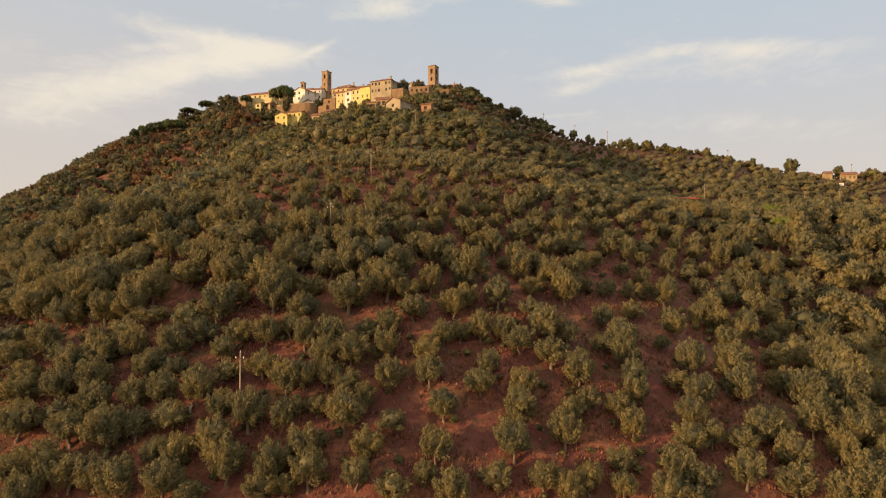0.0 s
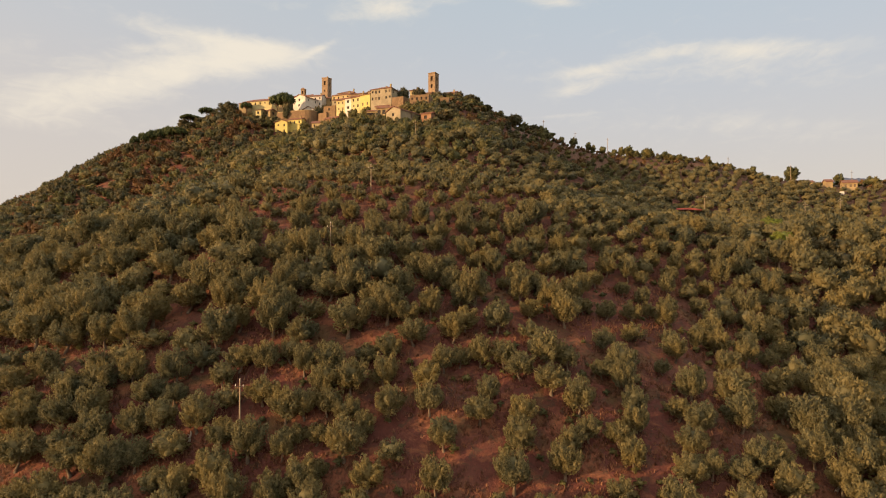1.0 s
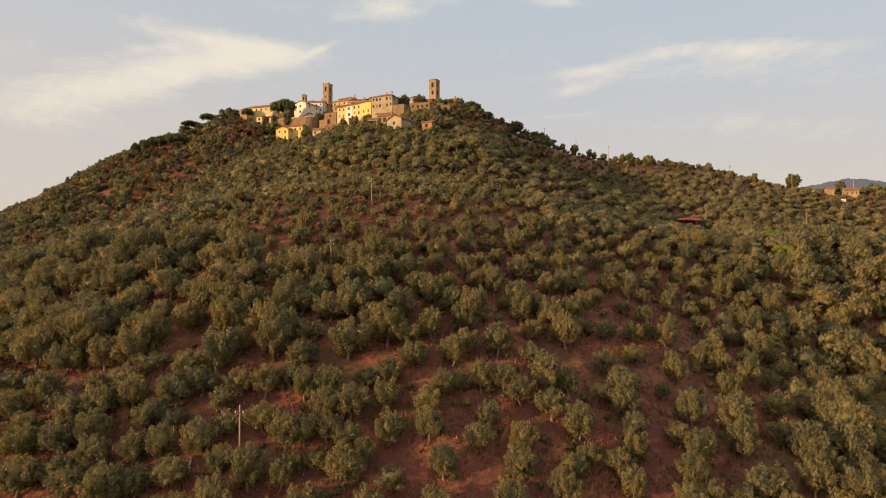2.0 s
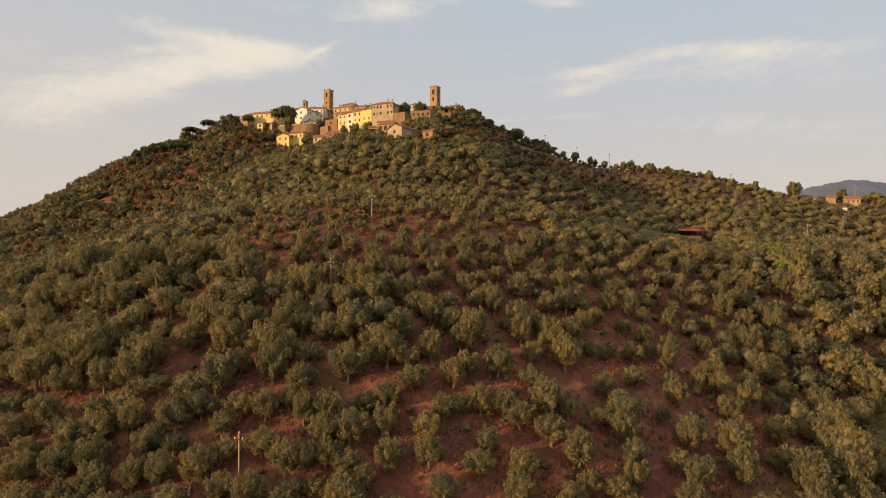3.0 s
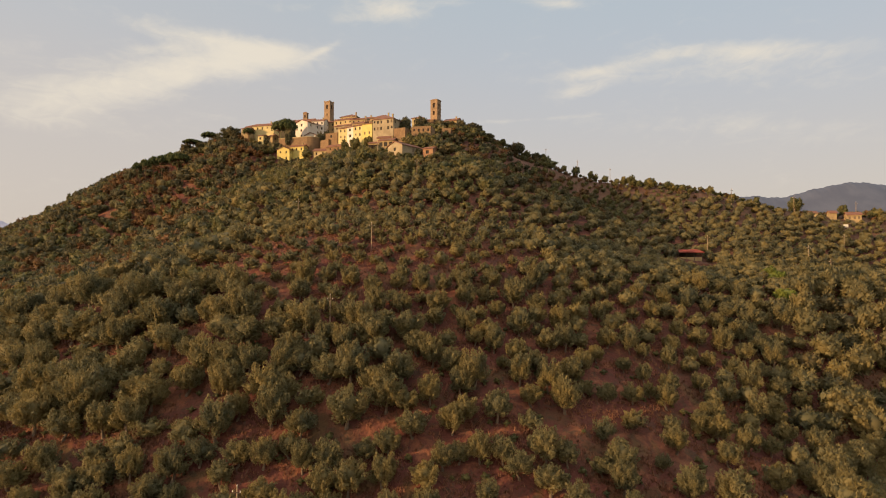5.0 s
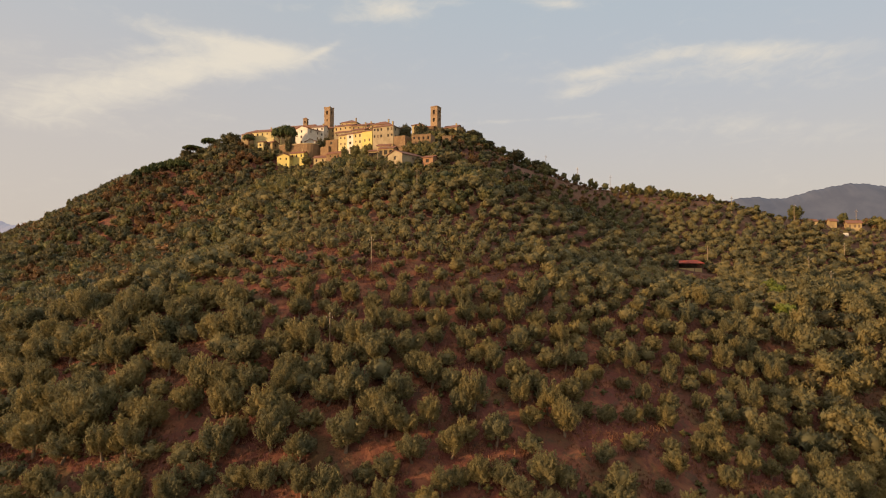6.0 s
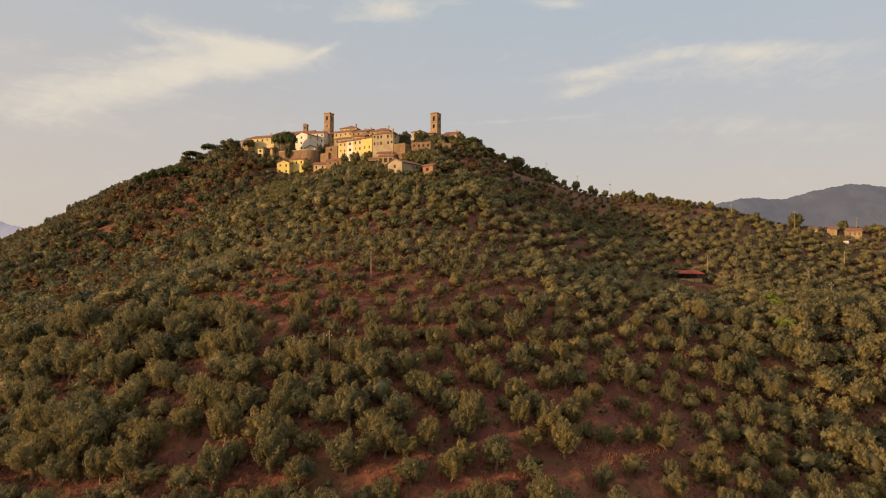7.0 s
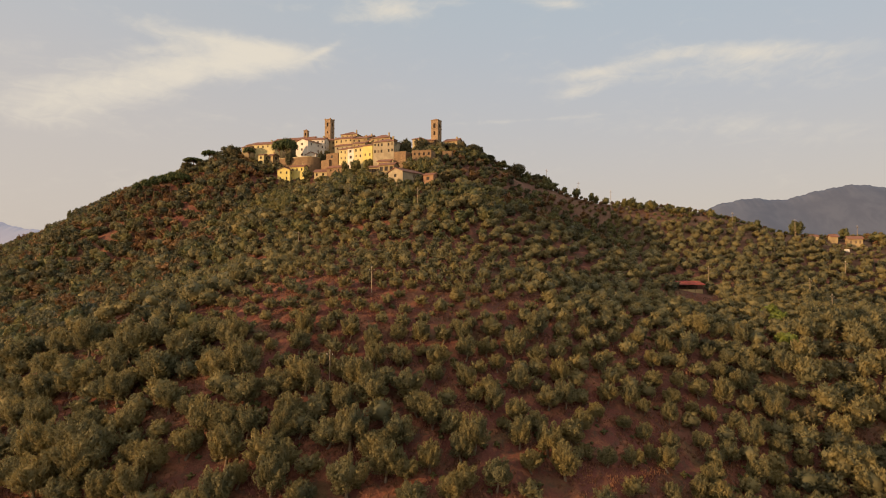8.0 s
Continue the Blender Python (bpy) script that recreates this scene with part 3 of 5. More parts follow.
TERRACES.append((
    (-76.4, 107.7, 6.1), (-66.1, 111.7, 5.3), (-64.6, 104.3, 5.7), (-63.1, 110.4, 5.8), (-50.9, 105.8, 6), (-44.1, 111, 7.2), (-39.1, 110.7, 7.3), (-36.7, 104.2, 6.5),
    (-30.7, 105.7, 6.7), (-25.8, 106.3, 5.5), (-21.7, 104.3, 4.3), (-19, 109, 5), (-15.9, 106.7, 5.5), (-6.8, 104.9, 5.9), (-1.7, 109.3, 3.9), (4.2, 108.8, 3.9),
    (5.7, 106.1, 3.2), (8.5, 108, 4.2), (9.3, 105.2, 3.8), (14.6, 110.3, 4.7), (19.5, 107, 4.4), (23, 108.6, 4.5), (28.6, 107.5, 4.5), (33.6, 106.8, 4),
))
TERRACES.append((
    (36.8, 105.3, 4), (39, 111.7, 4.2), (41.2, 104.7, 5.2), (43.8, 111.5, 4.9), (47.9, 107.1, 4.8), (52.4, 105.7, 5.5), (58.6, 109.5, 6.4), (64.3, 110.2, 5.9),
    (68, 109.2, 5.3), (-82.4, 116.7, 6.5), (-76.8, 117, 6.4), (-73.4, 118.1, 6.3), (-68.3, 118.3, 5.5), (-57.2, 114, 7.7), (-54.3, 118.5, 7.9), (-44.6, 119.5, 6.4),
    (-29.8, 117.2, 4.9), (-14.7, 117.7, 4.2), (-13.4, 112.2, 4.5), (-9.6, 119, 3.8), (-8.4, 112.4, 4.5), (-4.9, 119.4, 3.8), (-1.2, 113, 4.8), (-0.2, 119.9, 3.8),
))
TERRACES.append((
    (4.5, 115.8, 4.1), (8.6, 118.1, 4.2), (10.6, 114.5, 3.5), (14.5, 118.9, 5), (18.6, 114.6, 4.1), (19.2, 118.4, 4.2), (23, 114, 4.7), (32.1, 112.6, 5.7),
    (34, 117.2, 4.9), (36.5, 112.5, 4.8), (43.3, 119, 5.7), (46.2, 116.2, 5.1), (49.5, 114.6, 3.8), (52.7, 114.2, 5.1), (57.8, 114.3, 5.2), (58.2, 119.8, 6.1),
    (62.3, 118.6, 5.4), (62.9, 114.4, 5.3), (67.9, 118.2, 6.2), (-92.8, 122.6, 6.2), (-87.8, 125.8, 7), (-67.6, 122.3, 7.7), (-64, 125.8, 7.1), (-51.4, 122.8, 6.7),
))
TERRACES.append((
    (-29.8, 121.6, 4.4), (-25.1, 122.3, 4), (-19.8, 120.1, 4.3), (4, 120.6, 3.9), (10.2, 123, 4.7), (18.2, 124.1, 3.8), (20.4, 126.4, 5.1), (23.6, 120.4, 4.3),
    (28.9, 122.8, 4.4), (32.4, 120.1, 4.4), (40.5, 123, 3.9), (45.5, 125.3, 5.4), (49.3, 120.9, 4.6), (53.3, 120.5, 6), (60.6, 127.2, 5.7), (64.1, 124.4, 5.6),
    (67, 121.9, 6.3), (-90.2, 133.9, 6.5), (-81.6, 130.8, 7.7), (38.3, 130.1, 4.7), (43.8, 131.1, 4.8), (50, 130.4, 4.9), (50.3, 134.9, 4.3), (55.6, 131.7, 5.7),
))
TERRACES.append((
    (60.4, 132.2, 4.4), (65.2, 131.5, 5.9), (69, 128.9, 7.3), (77.1, 130.8, 6.9), (-102.5, 136.8, 7.7), (-98.5, 138.9, 6.8), (62.9, 140.6, 5.4), (67.2, 141.2, 6.2),
    (72.5, 140.7, 5.5),
))
LOWER = [tree for terrace in TERRACES for tree in terrace]
for k, (x, y, w) in enumerate(LOWER):
    w = w * 0.8 if x > 24 and y > 88 else w
    tall = w * (1.0 + 0.16 * math.sin(k * 2.1)) * (1.06 if w > 5.4 else 1.12)
    if w > 5.9:
        label = "large old olive tree with a broad silvery-green crown"
    elif w < 3.6:
        label = "small olive tree with a thin grey-green crown on red earth"
    else:
        label = "olive tree with many-headed grey-green crown on red earth"
    plant("olive_tree", k % 9, x, y, w * (1.1 if x < 20 else 1.0), tall * (1.06 if x < 20 else 0.98), label, "olive trees on the lower slope")

# ---------------------------------------------------------------- groves, scrub and woods, which nobody could count
CLEARINGS = (
    (-82, 142, 4.3, 10.6),
    (-95, 129, 2.3, 10.2),
    (-77, 114, 3.6, 3.4),
    (-48, 110, 6.3, 3.6),
    (-45, 93, 6.5, 4.7),
    (-53, 104, 3.6, 3.0),
    (-32, 142, 4.9, 3.0),
    (-18, 133, 2.1, 3.0),
    (9, 115, 3.0, 3.0),
    (-51, 147, 3.7, 3.0),
    (-161, 269, 5.5, 3.2),
    (-169, 257, 5.0, 3.6),
    (128, 268, 12, 3),
    (160, 266, 16, 3),
    (27, 97, 5, 3),
    (37, 101, 4, 3),
    (36, 268, 7, 8),
    (52, 272, 8, 6),
)
BUILT = [(-72, 326, 40, 18), (-46, 302, 28, 22), (-38, 274, 14, 10), (-30, 264, 9, 9), (-28, 250, 11, 5), (-17, 237, 6, 8), (-7.5, 231, 3.5, 4), (-84, 298, 9, 6), (-1, 302, 13, 8), (-12, 257, 13, 5), (2, 264, 4, 3), (-104, 324, 14, 8), (181, 262, 14, 5), (83, 191, 7, 9), (80, 181, 7, 7)]


# where only low growth stands: under the pines and before the houses
LOW = [(-157, 322, 22, 17), (-232, 346, 26, 14), (75, 174, 6, 11), (-152, 295, 22, 11), (-13, 225, 19, 11), (-84, 285, 16, 11), (-58, 280, 22, 9), (-35, 258, 16, 8), (-105, 310, 14, 9), (185, 252, 16, 7), (-27, 240, 15, 7)]


def is_clear(x, y, grow=1.0):
    for cx, cy, rx, ry in CLEARINGS:
        if ((x - cx) / rx) ** 2 + ((y - cy) / ry) ** 2 < grow:
            return True
    for cx, cy, rx, ry in BUILT:
        if ((x - cx) / rx) ** 2 + ((y - cy) / ry) ** 2 < 1.0:
            return True
    return False


def region(x, y):
    """What grows here: mix of kinds, spacing in metres, smallest and largest crown."""
    if y > 372 or y < 52 or abs(x) > 285:
        return {"olive": 0.6, "oak": 0.4}, 14.0, 4.5, 6.0
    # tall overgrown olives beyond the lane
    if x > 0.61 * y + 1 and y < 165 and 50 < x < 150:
        # dark oaks mixed in to tone the wood down: shade put into leaf colour
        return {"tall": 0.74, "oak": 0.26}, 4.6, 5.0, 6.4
    # open terraces of the spur, red earth between small olives
    if (116 if x < -36 else 111) < y < 184 and -56 + max(0.0, y - 140) * 0.25 < x < 22 + (y - 150) * 0.08:
        return {"young": 0.75, "olive": 0.25}, 3.9, 2.7, 3.8
    if y < 121 + max(0.0, abs(x) - 45) * 0.45 and -72 < x < 26:
        if -5 < x and y < 110:
            return ({"young": 1.0} if y > 83 else {}), 7.6, 3.0, 4.2
        if x < -8 and y > 96:
            return {"young": 0.5, "olive": 0.5}, 4.1, 4.0, 5.4
        return {"young": 0.8, "olive": 0.2}, (4.4 if x < -12 else 5.2), 3.6, 5.2
    if 26 <= x < 56 and y < (110 if x < 46 else 98):
        return ({"young": 1.0} if y > 83 else {}), 7.6, 3.0, 4.2
    # left flank: mixed wood
    if x < -88 - max(0.0, 190 - y) * 0.3:
        return {"oak": 0.48, "scrub": 0.18, "olive": 0.10, "russet": 0.24}, 4.1, 4.4, 6.8
    if y > 300 and x > 20:
        return {"olive": 0.6, "oak": 0.4}, 14.0, 3.0, 4.5
    # dry grass and low scrub along the crest
    if y > 266 - max(0.0, x - 70) * 0.05 and x > 55:
        return {"scrub": 0.45, "olive": 0.15, "russet": 0.4}, 2.9, 1.3, 2.8
    if 20 < x < 75 and y > 256:
        return {"scrub": 0.4, "oak": 0.3, "russet": 0.3}, 3.6, 2.2, 4.0
    if 0 < x < 75 and y > 238:
        return {"scrub": 0.4, "oak": 0.35, "russet": 0.2}, 3.5, 3.0, 4.6
    if x > 22 and y > 222 and x < 75:
        return {"scrub": 0.4, "oak": 0.4, "russet": 0.2}, 4.3, 3.8, 5.6
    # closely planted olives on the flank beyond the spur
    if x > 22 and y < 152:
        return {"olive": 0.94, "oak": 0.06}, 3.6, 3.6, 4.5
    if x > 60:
        # the oak share darkens this flank, standing in for its shade
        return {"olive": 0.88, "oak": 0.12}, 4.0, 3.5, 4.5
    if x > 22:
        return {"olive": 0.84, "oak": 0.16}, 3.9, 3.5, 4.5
    if y > 200:
        return {"scrub": 0.42, "olive": 0.36, "oak": 0.22}, 3.8, 4.0, 6.2
    if y > 160:
        return {"olive": 0.85, "scrub": 0.15}, 3.9, 3.6, 5.0
    if x < -50:
        return {"olive": 0.8, "oak": 0.12, "scrub": 0.08}, 4.5, 4.6, 6.2
    return {"olive": 1.0}, 4.8, 3.6, 4.8


def grow_groves():
    rng = np.random.default_rng(11)
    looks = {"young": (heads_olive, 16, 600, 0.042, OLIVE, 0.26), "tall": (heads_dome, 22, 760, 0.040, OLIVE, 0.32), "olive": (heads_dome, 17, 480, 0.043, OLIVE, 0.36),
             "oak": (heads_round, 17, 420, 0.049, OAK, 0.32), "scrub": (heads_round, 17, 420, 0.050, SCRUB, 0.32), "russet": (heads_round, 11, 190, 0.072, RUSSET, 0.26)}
    shapes = {kind: [crown_arrays(rng, form(rng, n), count, size, core=0.66, heart=heart) for _ in range(9)] for kind, (form, n, count, size, _, heart) in looks.items()}
    near = {kind: [crown_arrays(rng, form(rng, n + 4), count * 5 // 2, size * 0.62, core=0.6, heart=heart) for _ in range(9)] for kind, (form, n, count, size, _, heart) in looks.items()}
    far = {kind: [crown_arrays(rng, form(rng, n - 3), count * 6 // 10, size * 1.25, core=0.68, heart=heart) for _ in range(9)] for kind, (form, n, count, size, _, heart) in looks.items()}
    found = {kind: [] for kind in looks}
    taken = {}

    def free(x, y, gap):
        i, j = int(x // 8), int(y // 8)
        for a in (i - 1, i, i + 1):
            for b in (j - 1, j, j + 1):
                for px, py, pg in taken.get((a, b), ()):
                    if (px - x) ** 2 + (py - y) ** 2 < (0.5 * (gap + pg)) ** 2:
                        return False
        return True

    for x, y, w in LOWER:
        taken.setdefault((int(x // 8), int(y // 8)), []).append((x, y, w * 0.74 if x < 24 or y < 88 else 3.6))
    for x, y in zip(rng.uniform(-300, 250, 150000), rng.uniform(54, 372, 150000)):
        mix, gap, small, large = region(x, y)
        if not mix or is_clear(x, y) or abs(x) > 60 + y * 0.86:
            continue
        if (y > 332 and x > -130) or (y > 288 and x > 62) or y > 362:
            continue
        low = any(((x - cx) / rx) ** 2 + ((y - cy) / ry) ** 2 < 1.0 for cx, cy, rx, ry in LOW)
        gap *= rng.uniform(0.8, 1.05) * (0.62 if low else 1.0)
        if not free(x, y, gap):
            continue
        taken.setdefault((int(x // 8), int(y // 8)), []).append((x, y, gap))
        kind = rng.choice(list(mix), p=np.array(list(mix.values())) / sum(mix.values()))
        size = rng.uniform(small, large)
        size *= 0.55 if low else 1.0
        found[kind].append((x, y, size))
    words = {"young": ("olive_grove", "olive grove with leafy grey-green crowns on the lower slope"), "tall": ("olive_wood", "tall dense wood of overgrown olive trees"), "olive": ("olive_grove", "grey-green olive grove covering the upper slopes"), "oak": ("evergreen_woodland", "dark evergreen oak woodland, with oaks added as shade among the olives"),
             "scrub": ("scrub", "green scrub and small broadleaf trees below the village"), "russet": ("dry_shrubs", "rust-brown dry shrubs among the woods")}
    heights = {"young": (0.85, 1.1), "tall": (1.15, 1.5), "olive": (1.0, 1.25), "oak": (0.95, 1.25), "scrub": (0.95, 1.25), "russet": (0.9, 1.2)}
    for kind, spots in found.items():
        vs, fs, base = [], [], 0
        for x, y, w in spots:
            v, f = (near if y < 98 else shapes if y < 142 else far)[kind][int(rng.integers(9))]
            a = rng.uniform(0, 2 * np.pi)
            turned = np.stack([v[:, 0] * np.cos(a) - v[:, 1] * np.sin(a), v[:, 0] * np.sin(a) + v[:, 1] * np.cos(a), v[:, 2]], -1)
            low = 0.14 if kind in ("oak", "scrub", "russet") else 0.10 if kind in ("olive", "tall") else 0.04
            vs.append((turned - (0, 0, low)) * (w * 1.16, w * 1.16, w * rng.uniform(*heights[kind])) + (x, y, ground_z(x, y)))
            fs.append(f + base)
            base += len(v)
        name, label = words[kind]
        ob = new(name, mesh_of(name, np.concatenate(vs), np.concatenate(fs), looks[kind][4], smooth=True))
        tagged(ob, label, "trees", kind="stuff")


grow_groves()


def grow_tufts():
    """Dry grass tufts and stubble on the open red earth of the lower slopes."""
    rng = np.random.default_rng(5)
    count = 64000
    y = rng.uniform(54, 188, count)
    x = rng.uniform(-1, 1, count) * (20 + y * 0.72)
    thick = np.sin(x * 0.35 + 2 * np.sin(y * 0.2)) + np.sin(y * 0.5 + x * 0.12) + rng.normal(size=count) * 0.7
    x, y = x[thick > -0.3], y[thick > -0.3]
    z = lie(x, y) + rough_ground(x, y)
    n, blades = len(x), 6
    foot = np.repeat(np.stack([x, y, z - 0.05], -1), blades, 0) + rng.normal(size=(n * blades, 3)) * (0.22, 0.22, 0.0)
    tip = foot + rng.normal(size=(n * blades, 3)) * (0.16, 0.16, 0.04) + np.stack([0 * foot[:, 0], 0 * foot[:, 0], rng.uniform(0.2, 0.62, n * blades)], -1)
    side = unit(rng.normal(size=(n * blades, 3)) * (1, 1, 0.05)) * rng.uniform(0.06, 0.16, (n * blades, 1))
    verts = np.stack([foot - side, foot + side, tip], 1).reshape(-1, 3)
    faces = np.arange(n * blades * 3).reshape(-1, 3)
    tagged(new("dry_grass", mesh_of("dry_grass", verts, faces, STRAW)), "tufts of dry straw-coloured grass on red earth", "grass", kind="stuff")
    spots = []
    for _ in range(900):
        py = rng.uniform(56, 175)
        px = rng.uniform(-1, 1) * (15 + py * 0.72)
        spots.append((px, py, rng.uniform(0.7, 1.7)))
    shapes = [crown_arrays(rng, heads_round(rng, 5), 60, 0.11) for _ in range(5)]
    parts = []
    for px, py, w in spots:
        v, f = shapes[int(rng.integers(5))]
        parts.append(((v - (0, 0, 0.15)) * w * (1.2, 1.2, 0.9) + (px, py, ground_z(px, py)), f))
    tagged(new("low_shrubs", mesh_of("low_shrubs", *join(parts), SCRUB, smooth=True)), "low green shrubs and suckers among the olive trees", "shrubs", kind="stuff")


grow_tufts()

# ---------------------------------------------------------------- building helpers


def part(name, bm, mat, parent, label="", smooth=False):
    """Link a bmesh as one mesh object under a thing or a part."""
    me = bpy.data.meshes.new(name)
    bm.normal_update()
    bm.to_mesh(me)
    bm.free()
    me.materials.append(mat)
    if smooth:
        for p in me.polygons:
            p.use_smooth = True
    ob = new(name, me)
    ob.parent = parent
    if label:
        tagged(ob, label)
    return ob


def block(bm, x0, x1, y0, y1, z0, z1):
    vs = [bm.verts.new(c) for c in ((x0, y0, z0), (x1, y0, z0), (x1, y1, z0), (x0, y1, z0), (x0, y0, z1), (x1, y0, z1), (x1, y1, z1), (x0, y1, z1))]
    for f in ((3, 2, 1, 0), (4, 5, 6, 7), (0, 1, 5, 4), (1, 2, 6, 5), (2, 3, 7, 6), (3, 0, 4, 7)):
        bm.faces.new([vs[i] for i in f])


def slab(bm, corners, thick):
    """A sloping sheet with thickness, from its four or three upper corners."""
    top = [bm.verts.new(c) for c in corners]
    low = [bm.verts.new((c[0], c[1], c[2] - thick)) for c in corners]
    bm.faces.new(top)
    bm.faces.new(low[::-1])
    n = len(top)
    for i in range(n):
        bm.faces.new((top[i], low[i], low[(i + 1) % n], top[(i + 1) % n]))


def pierced(bm, at, along, inward, width, z0, z1, holes, deep=0.3):
    """One wall face with real openings: at is its lower corner, holes are (u0, u1, z0, z1)."""
    us = sorted({0.0, width, *[h[0] for h in holes], *[h[1] for h in holes]})
    zs = sorted({z0, z1, *[h[2] for h in holes], *[h[3] for h in holes]})

    def v(u, z, d=0.0):
        return bm.verts.new((at[0] + along[0] * u + inward[0] * d, at[1] + along[1] * u + inward[1] * d, z))

    for u0, u1 in zip(us, us[1:]):
        for a, b in zip(zs, zs[1:]):
            if not any(h[0] <= u0 + 1e-6 and u1 <= h[1] + 1e-6 and h[2] <= a + 1e-6 and b <= h[3] + 1e-6 for h in holes):
                bm.faces.new((v(u0, a), v(u1, a), v(u1, b), v(u0, b)))
    for u0, u1, a, b in holes:
        for p, q in (((u0, a), (u1, a)), ((u1, a), (u1, b)), ((u1, b), (u0, b)), ((u0, b), (u0, a))):
            bm.faces.new((v(*p), v(*p, deep), v(*q, deep), v(*q)))


def holes_for(width, z_low, z_top, cols, rows, w=0.85, h=1.35):
    """Rows of windows under the eaves, evenly along the wall."""
    out = []
    w = w * 1.5 if cols == 1 else w
    for r in range(rows):
        top = z_top - 0.75 - r * 3.0
        if top - h < z_low + 0.3:
            break
        for c in range(cols):
            chance = math.sin(width * 12.9 + r * 7.3 + c * 3.1 + z_top * 5.7) * 43.7 % 1.0
            if chance < 0.16 and cols > 1:
                continue
            u = width * (c + 0.5) / cols + (chance - 0.5) * 0.35
            tall = h * (0.72 if chance > 0.8 else 1.0)
            out.append((u - w / 2, u + w / 2, top - tall, top))
    return out


def add_window(parent, at, along, inward, hole, frame_mat):
    """A window in its opening: frame with a mullion, and the pane behind."""
    u0, u1, a, b = hole

    def place(u, d):
        return at[0] + along[0] * u + inward[0] * d, at[1] + along[1] * u + inward[1] * d

    def bar(bm, ua, ub, za, zb, d0, d1):
        (xa, ya), (xb, yb), (xc, yc), (xd, yd) = place(ua, d0), place(ub, d0), place(ub, d1), place(ua, d1)
        low = [bm.verts.new((x, y, za)) for x, y in ((xa, ya), (xb, yb), (xc, yc), (xd, yd))]
        high = [bm.verts.new((x, y, zb)) for x, y in ((xa, ya), (xb, yb), (xc, yc), (xd, yd))]
        bm.faces.new(low[::-1])
        bm.faces.new(high)
        for i in range(4):
            bm.faces.new((low[i], low[(i + 1) % 4], high[(i + 1) % 4], high[i]))

    bm = bmesh.new()
    for ua, ub, za, zb in ((u0 + 0.004, u0 + 0.08, a, b), (u1 - 0.08, u1 - 0.004, a, b), (u0 + 0.08, u1 - 0.08, b - 0.08, b), (u0 + 0.08, u1 - 0.08, a, a + 0.08), ((u0 + u1) / 2 - 0.03, (u0 + u1) / 2 + 0.03, a + 0.08, b - 0.08)):
        bar(bm, ua, ub, za, zb, 0.14, 0.2)
    window = part("window", bm, frame_mat, parent)
    bm = bmesh.new()
    bar(bm, u0 + 0.004, u1 - 0.004, a + 0.002, b - 0.002, 0.23, 0.26)
    part("pane", bm, PANE, window)
    # closed or open shutters
    pick = math.sin(u0 * 17.1 + b * 3.7) * 91.7 % 1.0
    if pick < 0.25 and u1 - u0 < 1.2:
        for ua, ub in ((u0 + 0.02, (u0 + u1) / 2 - 0.01), ((u0 + u1) / 2 + 0.01, u1 - 0.02)):
            bm = bmesh.new()
            bar(bm, ua, ub, a + 0.02, b - 0.02, 0.04, 0.09)
            part("shutter", bm, SHUTTER, window, "closed wooden shutter")


def roof_part(kind, w, d, eave, rise, house):
    """Roof over a body w wide and d deep, front edge along y = 0."""
    o, t = 0.45, 0.22
    x0, x1, y0, y1, ym, top = -w / 2 - o, w / 2 + o, -o, d + o, d / 2, eave + rise
    bm = bmesh.new()
    drop = eave - rise * o / (d / 2) if rise else eave
    if kind == "gable":
        slab(bm, ((x0, y0, drop + t), (x1, y0, drop + t), (x1, ym, top + t), (x0, ym, top + t)), t)
        slab(bm, ((x1, y1, drop + t), (x0, y1, drop + t), (x0, ym, top + t), (x1, ym, top + t)), t)
        block(bm, x0, x1, ym - 0.14, ym + 0.14, top + t - 0.05, top + t + 0.1)
    elif kind == "front":
        drop = eave - rise * o / (w / 2)
        slab(bm, ((x0, y1, drop + t), (x0, y0, drop + t), (0, y0, top + t), (0, y1, top + t)), t)
        slab(bm, ((x1, y0, drop + t), (x1, y1, drop + t), (0, y1, top + t), (0, y0, top + t)), t)
        block(bm, -0.14, 0.14, y0, y1, top + t - 0.05, top + t + 0.1)
    elif kind == "hip":
        r = min(w, d) / 2
        a, b = (-w / 2 + r, ym), (w / 2 - r, ym)
        if d > w:
            a, b = (0, r), (0, d - r)
        drop = eave - rise * o / r
        c = [(x0, y0, drop + t), (x1, y0, drop + t), (x1, y1, drop + t), (x0, y1, drop + t)]
        pa, pb = (*a, top + t), (*b, top + t)
        if d > w:
            for f in ((c[0], c[1], pa), (c[1], c[2], pb, pa), (c[2], c[3], pb), (c[3], c[0], pa, pb)):
                slab(bm, f, t)
        else:
            for f in ((c[0], c[1], pb, pa), (c[1], c[2], pb), (c[2], c[3], pa, pb), (c[3], c[0], pa)):
                slab(bm, f, t)
    else:
        for xa, xb, ya, yb in ((-w / 2, w / 2, 0, 0.4), (-w / 2, w / 2, d - 0.4, d), (-w / 2, -w / 2 + 0.4, 0.4, d - 0.4), (w / 2 - 0.4, w / 2, 0.4, d - 0.4)):
            block(bm, xa, xb, ya, yb, eave, eave + 0.35)
        return part("parapet", bm, STONE, house)
    return part("roof", bm, TILES, house)


